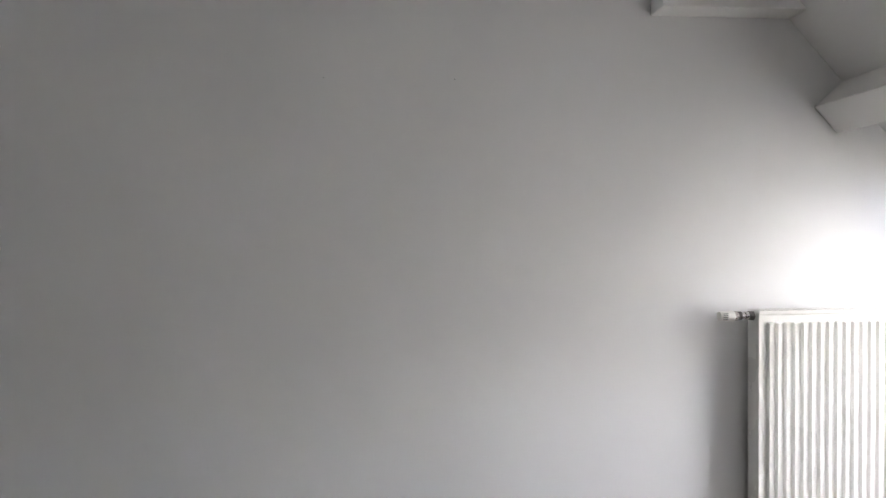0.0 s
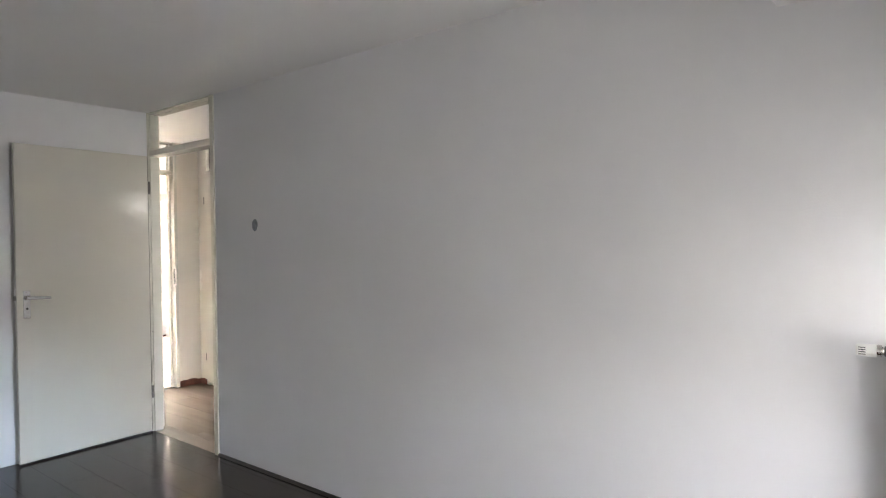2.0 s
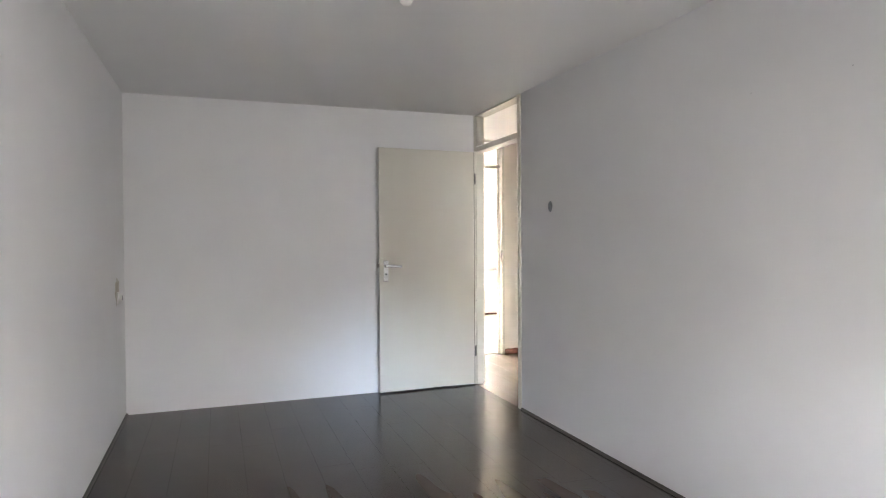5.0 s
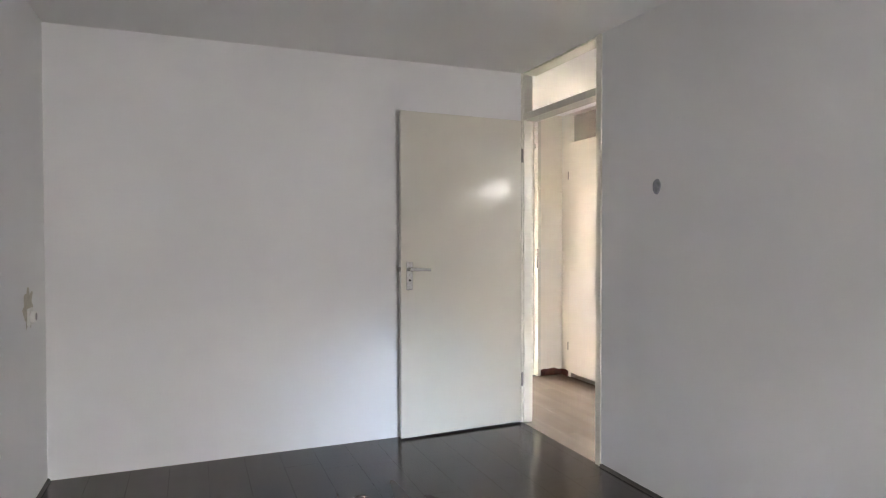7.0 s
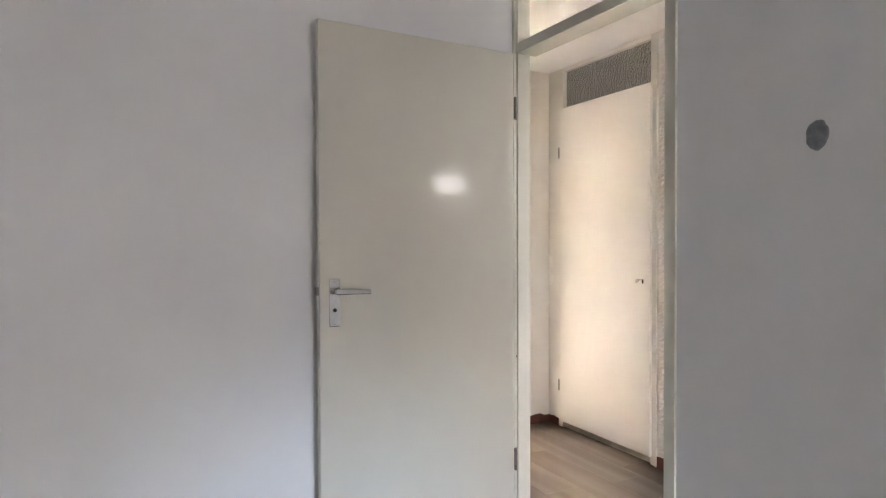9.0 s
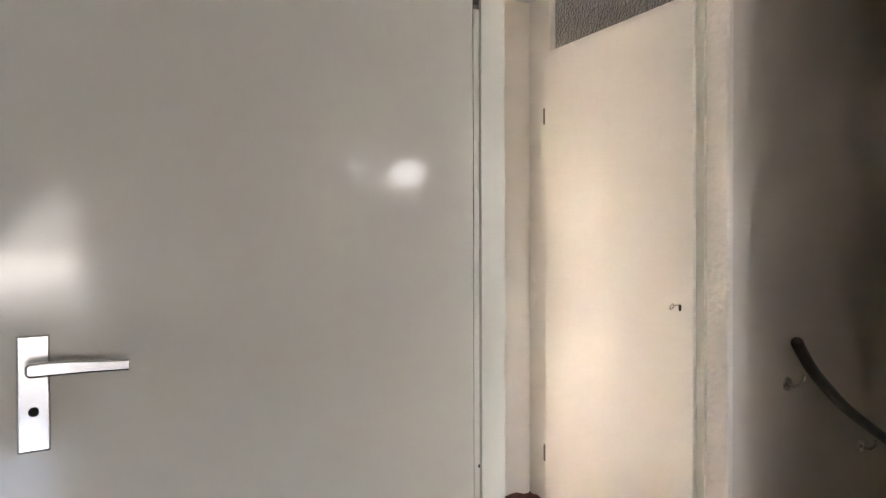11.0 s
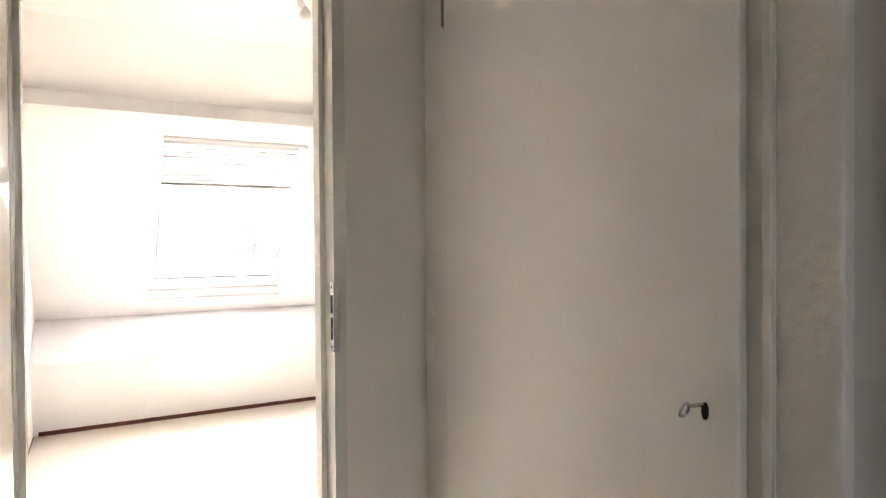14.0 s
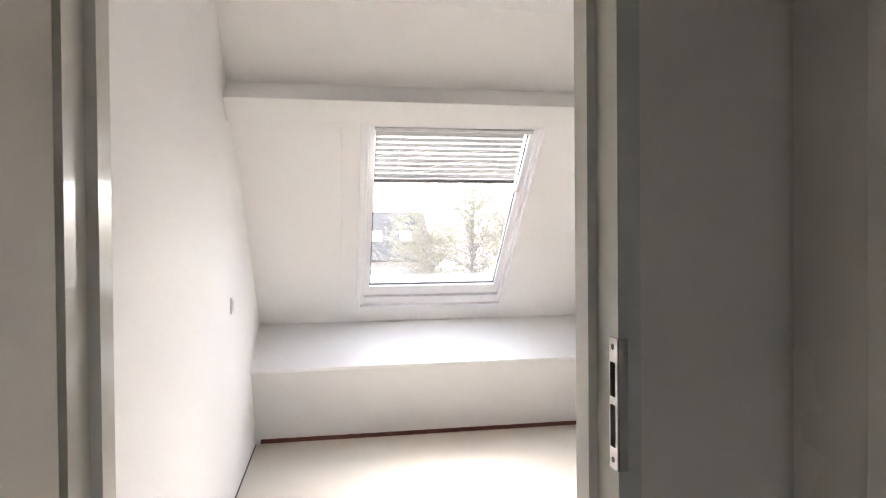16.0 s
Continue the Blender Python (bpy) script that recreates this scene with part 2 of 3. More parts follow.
def tube(pts, r, seg=12, taper=1.0):
    bm = bm_tube(bmesh.new(), pts, r, seg, taper)
    bmesh.ops.recalc_face_normals(bm, faces=bm.faces)
    return bm


def spline(points, n=8):
    """A smooth line through the points."""
    ps = [Vector(p) for p in points]
    ps = [2 * ps[0] - ps[1]] + ps + [2 * ps[-1] - ps[-2]]
    out = []
    for i in range(1, len(ps) - 2):
        p0, p1, p2, p3 = ps[i - 1:i + 3]
        for k in range(n):
            t = k / n
            out.append(0.5 * ((2 * p1) + (p2 - p0) * t + (2 * p0 - 5 * p1 + 4 * p2 - p3) * t * t + (3 * p1 - p0 - 3 * p2 + p3) * t ** 3))
    return out + [ps[-2]]


def mesh_of(name, bm, mat, smooth=False):
    me = bpy.data.meshes.new(name)
    bm.to_mesh(me)
    bm.free()
    me.materials.append(mat)
    if smooth:
        for p in me.polygons:
            p.use_smooth = True
    return me


def part(name, bm, mat, parent, label="", smooth=False):
    ob = new(name, mesh_of(name, bm, mat, smooth))
    ob.parent = parent
    if label:
        ob["label"] = label
    return ob


def thing(name, label, category, group="", m=None):
    ob = new(name)
    ob.empty_display_size = 0.1
    if m is not None:
        ob.matrix_world = m
    return tagged(ob, label, category, group)


def structure(name, bm, mat, label, category):
    return tagged(new(name, mesh_of(name, bm, mat)), label, category, kind="structure")


# ---- sizes of the place ----
H = 2.35                       # ceilings
PITCH, PITCH_W = 1.09, 1.07    # rise of the two roof slopes per metre
KX = 6.14                      # knee wall of the bedroom side
YC = -2.766                    # bedroom wall opposite the doorway wall
HX = -1.175                    # hall end wall
YK = 1.065                     # cupboard front
Y2 = -0.044                    # long wall of the skylight room
YE, YEE = 2.42, 3.6            # far sides of the back rooms


def roof_east(x):
    return 2.123 - PITCH * (x - 4.686)


def roof_west(x):
    return 0.84 + PITCH_W * (x + 4.68)


XE = 4.686 - (H - 2.123) / PITCH
XW = -4.68 + (H - 0.84) / PITCH_W

# ---- floors ----
bedroom_floor = structure("floor", box((-0.1, YC - 0.1, -0.16), (KX + 0.2, -0.02, -0.012)), DARK, "dark grey-brown wood laminate floor of the empty bedroom", "floor")
hall_floor = structure("floor_hall", box((HX - 0.1, -0.02, -0.16), (1.95, YK + 0.02, -0.012)), DARK, "grey-brown wood laminate floor of the small landing", "floor")
structure("floor_cupboard", box((HX - 0.1, YK + 0.02, -0.16), (-0.16, YK + 0.64, -0.002)), CREAMFLOOR, "plain floor inside the built-in cupboard", "floor")
structure("floor_skylight_room", box((-5.4, Y2 - 0.1, -0.16), (HX - 0.1, YE + 0.1, 0.0)), CREAMFLOOR, "smooth cream floor of the bright empty attic room", "floor")
structure("floor_landing_side", box((0.72, YK + 0.02, -0.16), (1.95, YEE + 0.1, -0.001)), CREAMFLOOR, "cream floor beside the stairwell", "floor")
structure("floor_back", box((1.95, 0.0, -0.16), (KX + 0.2, YEE + 0.1, -0.001)), CREAMFLOOR, "cream floor of the open end of the landing", "floor")

# ---- walls of the bedroom ----
pts = [(0.893, 0), (KX, 0), (KX, roof_east(KX)), (XE, H), (0.893, H)]
structure("wall_north", prism(pts, 'y', 0.0, 0.096), WALL, "plain grey-white painted wall with fine plaster texture", "wall")
structure("wall_west", box((-0.1, YC - 0.1, 0), (0, 0, H)), WALL, "plain white painted bedroom wall behind the open door", "wall")
pts = [(0, 0), (KX, 0), (KX, roof_east(KX)), (XE, H), (0, H)]
structure("wall_south", prism(pts, 'y', YC - 0.1, YC), WALL, "plain white painted long bedroom wall", "wall")
structure("wall_east", box((KX, YC - 0.1, 0), (KX + 0.1, YEE + 0.1, roof_east(KX + 0.1))), WALL, "low white knee wall under the roof slope", "wall")
structure("wall_hall_corner", prism([(-0.12, 0.001), (-0.031, 0.001), (-0.031, 0.066), (-0.051, 0.072), (-0.051, 0.114), (-0.12, 0.114)], 'z', 0, H), HALLWALL, "white painted return beside the bedroom doorway", "wall")
structure("wall_hall_south", box((HX, -0.12, 0), (-0.1, -0.02, H)), HALLWALL, "white painted landing wall beside the bedroom doorway", "wall")

# ---- walls of the landing ----
bm = bmesh.new()
bm_box(bm, (HX - 0.1, 0.0, 0), (HX, 0.135, H))
bm_box(bm, (HX - 0.1, 0.842, 0), (HX, YK, H))
structure("wall_hall_end", bm, HALLWALL, "cream-white landing wall with the attic room doorway", "wall")
structure("wall_partition", box((HX - 0.1, YK, 0), (HX, YE + 0.1, H)), ROOMWALL, "white wall between cupboard and attic room", "wall")
structure("wall_room_south", prism([(-5.4, 0), (HX - 0.1, 0), (HX - 0.1, H), (XW, H), (-5.4, roof_west(-5.4))], 'y', Y2 - 0.1, Y2), ROOMWALL, "plain white long wall of the attic room", "wall")
structure("wall_room_stub", box((HX - 0.1, Y2, 0), (HX - 0.002, 0.0, H)), ROOMWALL, "short white wall behind the attic room door", "wall")
structure("wall_room_north", prism([(-5.4, 0), (HX - 0.1, 0), (HX - 0.1, H), (XW, H), (-5.4, roof_west(-5.4))], 'y', YE, YE + 0.1), ROOMWALL, "plain white far wall of the attic room", "wall")

# stair wall: textured pier and the long wall with the handrail
slant = 0.137


def spackled_pier():
    """The front and the corner of the stair wall, trowelled with lumps and pits a few millimetres deep."""
    corner = Vector((-0.121, YK - 0.004))
    along = Vector((-slant, 1.0)).normalized()
    path = [Vector((-0.205 + 0.0048 * k, YK - 0.0002 * k)) for k in range(17)]
    path += [corner + along * d for d in (0.004, 0.009, 0.015, 0.022, 0.03)]
    rows = int(H / 0.005)
    bm = bmesh.new()
    grid = []
    for r in range(rows + 1):
        z = H * r / rows
        line = []
        for k, p in enumerate(path):
            q = Vector((p.x, p.y, z))
            n1 = noise.noise(q * 120)
            n2 = noise.noise(q * 45 + Vector((7, 3, 1)))
            lump = 0.0032 * max(-0.4, n1) + 0.0022 * n2
            out = Vector((0, -1, 0)) if k < 14 else (Vector((0.7, -0.7, 0)) if k < 18 else Vector((1, 0, 0)))
            line.append(bm.verts.new(q + out * (lump * (0.25 if k > 19 or k < 1 else 1.0))))
        grid.append(line)
    for a, b in zip(grid, grid[1:]):
        for k in range(len(path) - 1):
            bm.faces.new((a[k], a[k + 1], b[k + 1], b[k]))
    me = mesh_of("wall_pier", bm, SPACKLE, True)
    return tagged(new("wall_pier", me), "coarse spackled white end of the stair wall", "wall", kind="structure")


spackled_pier()
structure("wall_stair", prism([(-0.203, YK + 0.004), (-0.125, YK + 0.003), (-0.1225 - slant * 0.02, YK + 0.02), (-0.1215 - slant * 2.2, YK + 2.2), (-0.23 - slant * 2.2, YK + 2.2), (-0.203, YK + 0.09)], 'z', -2.6, H, 0.0), SHADED_HALLWALL, "smooth white stair wall carrying the handrail, its shade put into a darker paint colour", "wall")
structure("wall_stair_end", box((-0.8, YK + 2.2, -2.6), (1.9, YK + 2.3, H)), HALLWALL, "plain white end wall of the stairwell", "wall")
# added out of view, blocks the landing window's light from the stair wall
structure("wall_stair_screen", box((0.72, YK + 0.02, -2.6), (0.82, YK + 2.2, H)), HALLWALL, "plain white unseen wall added beside the stairwell to screen the stair wall from light", "wall")
structure("wall_back_north", prism([(0.82, 0), (KX, 0), (KX, roof_east(KX)), (XE, H), (0.82, H)], 'y', YEE, YEE + 0.1), ROOMWALL, "plain white far wall of the back room", "wall")
structure("wall_cupboard_back", box((HX, YK + 0.6, 0), (-0.31, YK + 0.64, H)), ROOMWALL, "plain wall at the back of the cupboard", "wall")

# ---- ceiling ----
bm = bmesh.new()
bm_box(bm, (XW - 0.02, YC - 0.1, H), (XE + 0.02, YEE + 0.2, H + 0.12))
structure("ceiling", bm, CEIL, "flat white painted ceiling", "ceiling")


# ---- roof slopes with skylight openings ----
def roof_slab(holes, x_low, x_top, y0, y1, rise, thick):
    """A sloping slab in one piece that leaves openings: holes of (y_from, y_to, x_from, x_to)."""
    ys = sorted({y0, y1} | {h[k] for h in holes for k in (0, 1)})
    xs = sorted({x_low, x_top} | {h[k] for h in holes for k in (2, 3)})
    bm = bmesh.new()
    grid = {}

    def vert(ix, iy, up):
        if (ix, iy, up) not in grid:
            grid[ix, iy, up] = bm.verts.new((xs[ix], ys[iy], rise(xs[ix]) + up * thick))
        return grid[ix, iy, up]

    def solid(ix, iy):
        if not (0 <= ix < len(xs) - 1 and 0 <= iy < len(ys) - 1):
            return False
        xm_, ym_ = (xs[ix] + xs[ix + 1]) / 2, (ys[iy] + ys[iy + 1]) / 2
        return not any(h[0] < ym_ < h[1] and min(h[2:]) < xm_ < max(h[2:]) for h in holes)
    for ix in range(len(xs) - 1):
        for iy in range(len(ys) - 1):
            if not solid(ix, iy):
                continue
            for up in (0, 1):
                bm.faces.new([vert(ix + p, iy + q, up) for p, q in ((0, 0), (1, 0), (1, 1), (0, 1))])
            for dx, dy, e in ((-1, 0, ((0, 0), (0, 1))), (1, 0, ((1, 0), (1, 1))), (0, -1, ((0, 0), (1, 0))), (0, 1, ((0, 1), (1, 1)))):
                if not solid(ix + dx, iy + dy):
                    (p, q), (s, t_) = e
                    bm.faces.new([vert(ix + p, iy + q, 0), vert(ix + s, iy + t_, 0), vert(ix + s, iy + t_, 1), vert(ix + p, iy + q, 1)])
    bmesh.ops.recalc_face_normals(bm, faces=bm.faces)
    return bm


WIN_W = (0.611, 1.602, -4.692, -3.70)
WIN_E = (-1.435, -0.125, 6.02, 5.10)
WIN_B = (2.63, 3.20, 5.09, 4.68)
WIN_C = (2.03, 2.35, 5.10, 4.66)
# the next opening is unseen, added to let daylight onto the landing
WIN_ADDED = (0.20, 1.05, 5.55, 4.46)
structure("roof_slope_west", roof_slab([WIN_W], -5.6, XW, Y2 - 0.3, YE + 0.2, roof_west, 0.22), ROOMWALL, "white boarded roof slope of the attic room", "roof slope")
structure("roof_slope_east", roof_slab([WIN_E, WIN_ADDED, WIN_C, WIN_B], KX + 0.3, XE, YC - 0.2, YEE + 0.2, roof_east, 0.22), CEIL, "white boarded roof slope of the bedroom", "roof slope")


def purlin(name, a, b, y0, y1, mat, label):
    """A squared beam under a slope; a and b are its two lower corners."""
    a, b = Vector(a), Vector(b)
    d = (b - a).normalized()
    n = Vector((-d.y, d.x))
    if n.y < 0:
        n = -n
    quad = [tuple(a), tuple(b), tuple(b + n * 0.146), tuple(a + n * 0.146)]
    return structure(name, prism(quad, 'y', y0, y1, 0.004), mat, label, "beam")


purlin("trim_purlin_east", (4.784, 1.802), (4.871, 1.706), YC + 0.001, -0.001, CEIL, "white boxed purlin under the bedroom roof slope")
purlin("trim_purlin_west", (-3.448, 1.945), (-3.5355, 1.852), Y2, YE, ROOMWALL, "white boxed purlin above the skylight")
structure("trim_pipe_box", prism([(4.172, 2.118), (4.690, 2.118), (XE, H), (4.172, H)], 'y', -0.102, -0.001, 0.004), CEIL, "white boxing along the wall under the ceiling", "boxing")

# knee wall and ledge of the attic room
structure("wall_knee", prism([(-4.52, 0), (-4.305, 0.497), (-4.80, 0.700), (-5.0, 0.50), (-5.0, 0)], 'y', Y2, YE), ROOMWALL, "low white panelled knee wall under the skylight", "wall")
structure("trim_ledge", prism([(-4.28, 0.490), (-4.28, 0.512), (-4.796, 0.722), (-4.80, 0.702)], 'y', Y2 + 0.001, YE, 0.003), ROOMWALL, "white sloping ledge board on top of the knee wall", "ledge")


# ---- roof windows ----
def roof_window(name, hole, rise, side, pitch_, label, glazing=GLASS):
    """A tilted window in its lining. side is +1 for the slope that falls towards +x."""
    ya, yb, xa, xb = hole
    w = thing(name, label, "roof window")
    w["kind"] = "structure"
    ang = math.atan(pitch_)
    length = abs(xb - xa) / math.cos(ang)
    # local frame: u along y, v up the slope, n outwards
    o = Vector((xa, ya, rise(xa)))
    v = Vector((-side * math.cos(ang), 0, math.sin(ang)))
    n = Vector((side * math.sin(ang), 0, math.cos(ang)))
    u = Vector((0, 1, 0))
    m = Matrix((u, v, n)).transposed().to_4x4()
    m.translation = o
    width = yb - ya

    def place(bm):
        bm.transform(m)
        bmesh.ops.recalc_face_normals(bm, faces=bm.faces)
        return bm

    def ring(lo, hi, wd, n0, n1, bev=0.003, foot=None):
        (a0, b0), (a1, b1) = lo, hi
        foot = foot or wd
        bm = bmesh.new()
        bm_box(bm, (a0, b0, n0), (a0 + wd, b1, n1), bev)
        bm_box(bm, (a1 - wd, b0, n0), (a1, b1, n1), bev)
        bm_box(bm, (a0 + wd, b0, n0), (a1 - wd, b0 + foot, n1), bev)
        bm_box(bm, (a0 + wd, b1 - wd, n0), (a1 - wd, b1, n1), bev)
        return place(bm)
    part("casing", ring((-0.014, -0.014), (width + 0.014, length + 0.014), 0.026, -0.010, 0.055), WHITE, w)
    part("frame", ring((0.013, 0.013), (width - 0.013, length - 0.013), 0.022, 0.012, 0.075, foot=0.07), WHITE, w)
    sash = part("sash", ring((0.037, 0.088), (width - 0.037, length - 0.04), 0.034, 0.028, 0.085, foot=0.085), WHITE, w)
    pane = part("pane", place(box((0.07, 0.17, 0.055), (width - 0.07, length - 0.07, 0.061))), glazing, w)
    pane.visible_shadow = False
    part("glazing_seal", ring((0.072, 0.175), (width - 0.072, length - 0.075), 0.005, 0.045, 0.054, 0.0), DARK, sash, "thin dark rubber glazing seal")
    part("sill_board", place(box((0.0, -0.004, -0.012), (width, 0.014, 0.012), 0.002)), WHITE, w)
    return w, place, width, length


w, place, width, length = roof_window("window_west", WIN_W, roof_west, -1, PITCH_W, "white pivoting roof window behind a half-lowered slatted blind", VEILED)
we, place_e, width_e, length_e = roof_window("window_east", WIN_E, roof_east, 1, PITCH, "white pivoting roof window above the radiator in the bedroom", VEILED)
roof_window("window_back_small", WIN_C, roof_east, 1, PITCH, "small white roof window at the end of the landing")
# added window, out of view, only there to light the landing
roof_window("added_window_landing", WIN_ADDED, roof_east, 1, PITCH, "unseen white roof window added to light the landing")
roof_window("window_back", WIN_B, roof_east, 1, PITCH, "white roof window at the far end of the landing")

part("side_board", place(box((-0.112, -0.06, -0.005), (-0.016, length, 0.0), 0.001)), ROOMWALL, w, "white board beside the window lining")


def slatted_blind(win, put, wide, long_, lowest, label):
    """Slats between two rails, lowered over the sash down to the given height on the slope."""
    blind = thing("venetian_blind", label, "blind", "roof window blinds")
    slats = int((long_ - 0.06 - lowest - 0.036) / 0.0345) + 1
    for i in range(slats):
        vv = lowest + 0.040 + i * 0.0345
        part("slat", put(prism([(vv - 0.013, 0.006), (vv, 0.0125), (vv + 0.013, 0.015), (vv + 0.013, 0.0162), (vv, 0.0137), (vv - 0.013, 0.0072)], 'x', 0.072, wide - 0.105)), BLINDM, blind)
    part("bottom_rail", put(box((0.070, lowest - 0.006, 0.002), (wide - 0.103, lowest + 0.022, 0.024), 0.004)), BLINDD, blind, "darker grey bottom rail")
    part("top_rail", put(box((0.060, long_ - 0.047, 0.0), (wide - 0.060, long_ - 0.030, 0.026), 0.003)), BLINDM, blind)
    for uu in (0.2, wide - 0.23):
        part("cord", put(tube([(uu, lowest, 0.004), (uu, long_ - 0.07, 0.004)], 0.0012, 6)), PLASTIC, blind)
    part("latch", put(box((wide - 0.085, lowest - 0.075, 0.012), (wide - 0.062, lowest - 0.05, 0.03), 0.004)), ALU, win, "small grey metal blind catch")


slatted_blind(w, place, width, length, 1.065, "pale grey slatted blind half lowered over the roof window")
slatted_blind(we, place_e, width_e, length_e, 0.62, "pale grey slatted blind lowered over most of the roof window")

# ---- bedroom door set ----
DY0, DY1 = -0.008, 0.100
frame1 = tagged(new("door_frame"), "cream painted door frame with a glazed light above", "door frame", kind="structure")
part("post", prism([(-0.03, 0.001), (0.002, 0.001), (0.002, DY0), (0.014, DY0), (0.014, 0.006), (0.024, 0.006), (0.024, 0.068), (-0.03, 0.068)], 'z', 0, H - 0.001), FRAME, frame1)
part("post", prism([(0.892, DY0), (0.850, DY0), (0.850, 0.024), (0.838, 0.024), (0.838, DY1), (0.892, DY1)], 'z', 0, H - 0.001), FRAME, frame1)
part("head", box((0.0245, DY0 + 0.002, 2.028), (0.8375, DY1 - 0.002, 2.072), 0.004), FRAME, frame1)
part("top_rail", box((0.0245, DY0 + 0.002, 2.335), (0.8375, DY1 - 0.002, H - 0.002), 0.003), FRAME, frame1)
# dark brown strip, added as the shadow in the hinge gap
part("gap_shade_strip", box((0.0008, -0.0205, 0.012), (0.010, DY0 - 0.0006, 2.03)), GAPSHADE, frame1, "dark brown strip painting the shade of the hinge gap")
pane = part("pane", box((0.025, 0.04, 2.073), (0.837, 0.044, 2.334)), GLASS, frame1, "clear glass light above the door")
pane.visible_shadow = False
for z in (0.25, 1.75):
    part("hinge_leaf", box((0.0135, DY0 - 0.001, z), (0.0155, 0.006, z + 0.09)), CHROME, frame1)


def flat_lever(x, y, z, sgn, toward):
    """A flat tapering grip that starts round at the neck and ends square."""
    outline = [(-0.010, -0.006), (-0.010, 0.006), (-0.005, 0.0105), (0.020, 0.0115), (0.070, 0.0085), (0.124, 0.004), (0.124, -0.013), (0.070, -0.011), (0.020, -0.0105), (-0.005, -0.0105)]
    ya, yb = sorted((y + sgn * 0.038, y + sgn * 0.050))
    return prism([(x + toward * u, z + v) for u, v in outline], 'y', ya, yb, 0.003)


def lever_handle(parent, face, x, z, sgn, toward):
    """A lever on a long plate. face: the y of the door's face, sgn: the way it points out, toward: the way the lever runs."""
    y = face
    plate = part("handle_plate", box((x - 0.021, min(y, y + sgn * 0.006), z - 0.128), (x + 0.021, max(y, y + sgn * 0.006), z + 0.045), 0.0025), ALU, parent, "brushed aluminium long plate")
    part("lever", flat_lever(x, y, z, sgn, toward), ALU, plate)
    part("neck", tube([(x, y + sgn * 0.006, z), (x, y + sgn * 0.044, z)], 0.0085, 16), ALU, plate, smooth=True)
    part("rose", tube([(x, y + sgn * 0.006, z), (x, y + sgn * 0.014, z)], 0.014, 20), CHROME, plate)
    part("keyhole", tube([(x, y + sgn * 0.0055, z - 0.068), (x, y + sgn * 0.0072, z - 0.068)], 0.007, 14), DARK, plate)
    for zz in (z - 0.118, z + 0.035, z - 0.035):
        part("screw", tube([(x, y + sgn * 0.0055, zz), (x, y + sgn * 0.0075, zz)], 0.0032, 10), CHROME, plate)


def door_leaf(name, label, width_, height, mat, m, lever=True):
    """A flush leaf with its hinge edge at x = 0 and its show face at y = 0, the back at y = -0.03."""
    d = tagged(new(name), label, "door", kind="structure")
    d.matrix_world = m
    part("leaf", box((0, -0.03, 0), (width_, 0, height), 0.003), mat, d)
    if lever:
        lever_handle(d, 0.0, width_ - 0.055, 1.043, 1, -1)
    part("lock_plate", box((width_ - 0.001, -0.026, 0.92), (width_ + 0.0015, -0.005, 1.155), 0.0005), CHROME, d, "worn steel lock face plate")
    part("latch_bolt", prism([(-0.009, 1.03), (-0.022, 1.03), (-0.022, 1.06), (-0.009, 1.06)], 'x', width_, width_ + 0.011), STEEL, d, "dark worn latch bolt")
    for z in (0.24, 1.74):
        part("hinge", tube([(-0.006, 0.003, z), (-0.006, 0.003, z + 0.09)], 0.006, 10), STEEL, d, "dark worn steel hinge")
    return d


hinge, free = Vector((0.033, -0.021)), Vector((0.080, -0.880))
a1 = math.degrees(math.atan2(free.y - hinge.y, free.x - hinge.x))
# local +x runs from hinge to free edge; local -y faces the room
door_1 = door_leaf("door_1", "cream gloss flush door standing open against the wall", 0.860, 2.015, CREAM, pose(hinge.x, hinge.y, 0.012, 0, 0, a1))

# ---- attic room door set ----
frame2 = tagged(new("door_frame"), "cream painted door frame of the attic room", "door frame", kind="structure")
FX0, FX1 = HX - 0.104, HX + 0.006
part("post", prism([(FX1, 0.811), (FX0 + 0.045, 0.811), (FX0 + 0.045, 0.798), (FX0, 0.798), (FX0, 0.842), (FX1, 0.842)], 'z', 0, H - 0.001), FRAME, frame2)
part("post", prism([(FX1, 0.165), (FX0 + 0.045, 0.165), (FX0 + 0.045, 0.178), (FX0, 0.178), (FX0, 0.135), (FX1, 0.135)], 'z', 0, H - 0.001), FRAME, frame2)
part("head", box((FX0 + 0.002, 0.179, 2.042), (FX1 - 0.002, 0.797, 2.08), 0.004), FRAME, frame2)
part("top_rail", box((FX0 + 0.002, 0.179, 2.335), (FX1 - 0.002, 0.797, H - 0.002), 0.003), FRAME, frame2)
pane = part("pane", box((HX - 0.05, 0.18, 2.081), (HX - 0.046, 0.796, 2.334)), GLASS, frame2, "clear glass light above the door")
pane.visible_shadow = False
strike = part("strike_plate", box((HX - 0.014, 0.808, 0.975), (HX + 0.0085, 0.8115, 1.145), 0.0005), CHROME, frame2, "worn steel strike plate")
part("strike_lip", box((HX + 0.0065, 0.8095, 0.975), (HX + 0.0085, 0.823, 1.145), 0.0005), CHROME, strike)
for za, zb in ((1.069, 1.113), (1.004, 1.058)):
    part("strike_hole", box((HX - 0.010, 0.8072, za), (HX + 0.002, 0.8078, zb)), DARK, strike)
for z in (0.987, 1.133):
    part("strike_screw", tube([(HX - 0.004, 0.8074, z), (HX - 0.004, 0.8082, z)], 0.0038, 10), STEEL, strike)
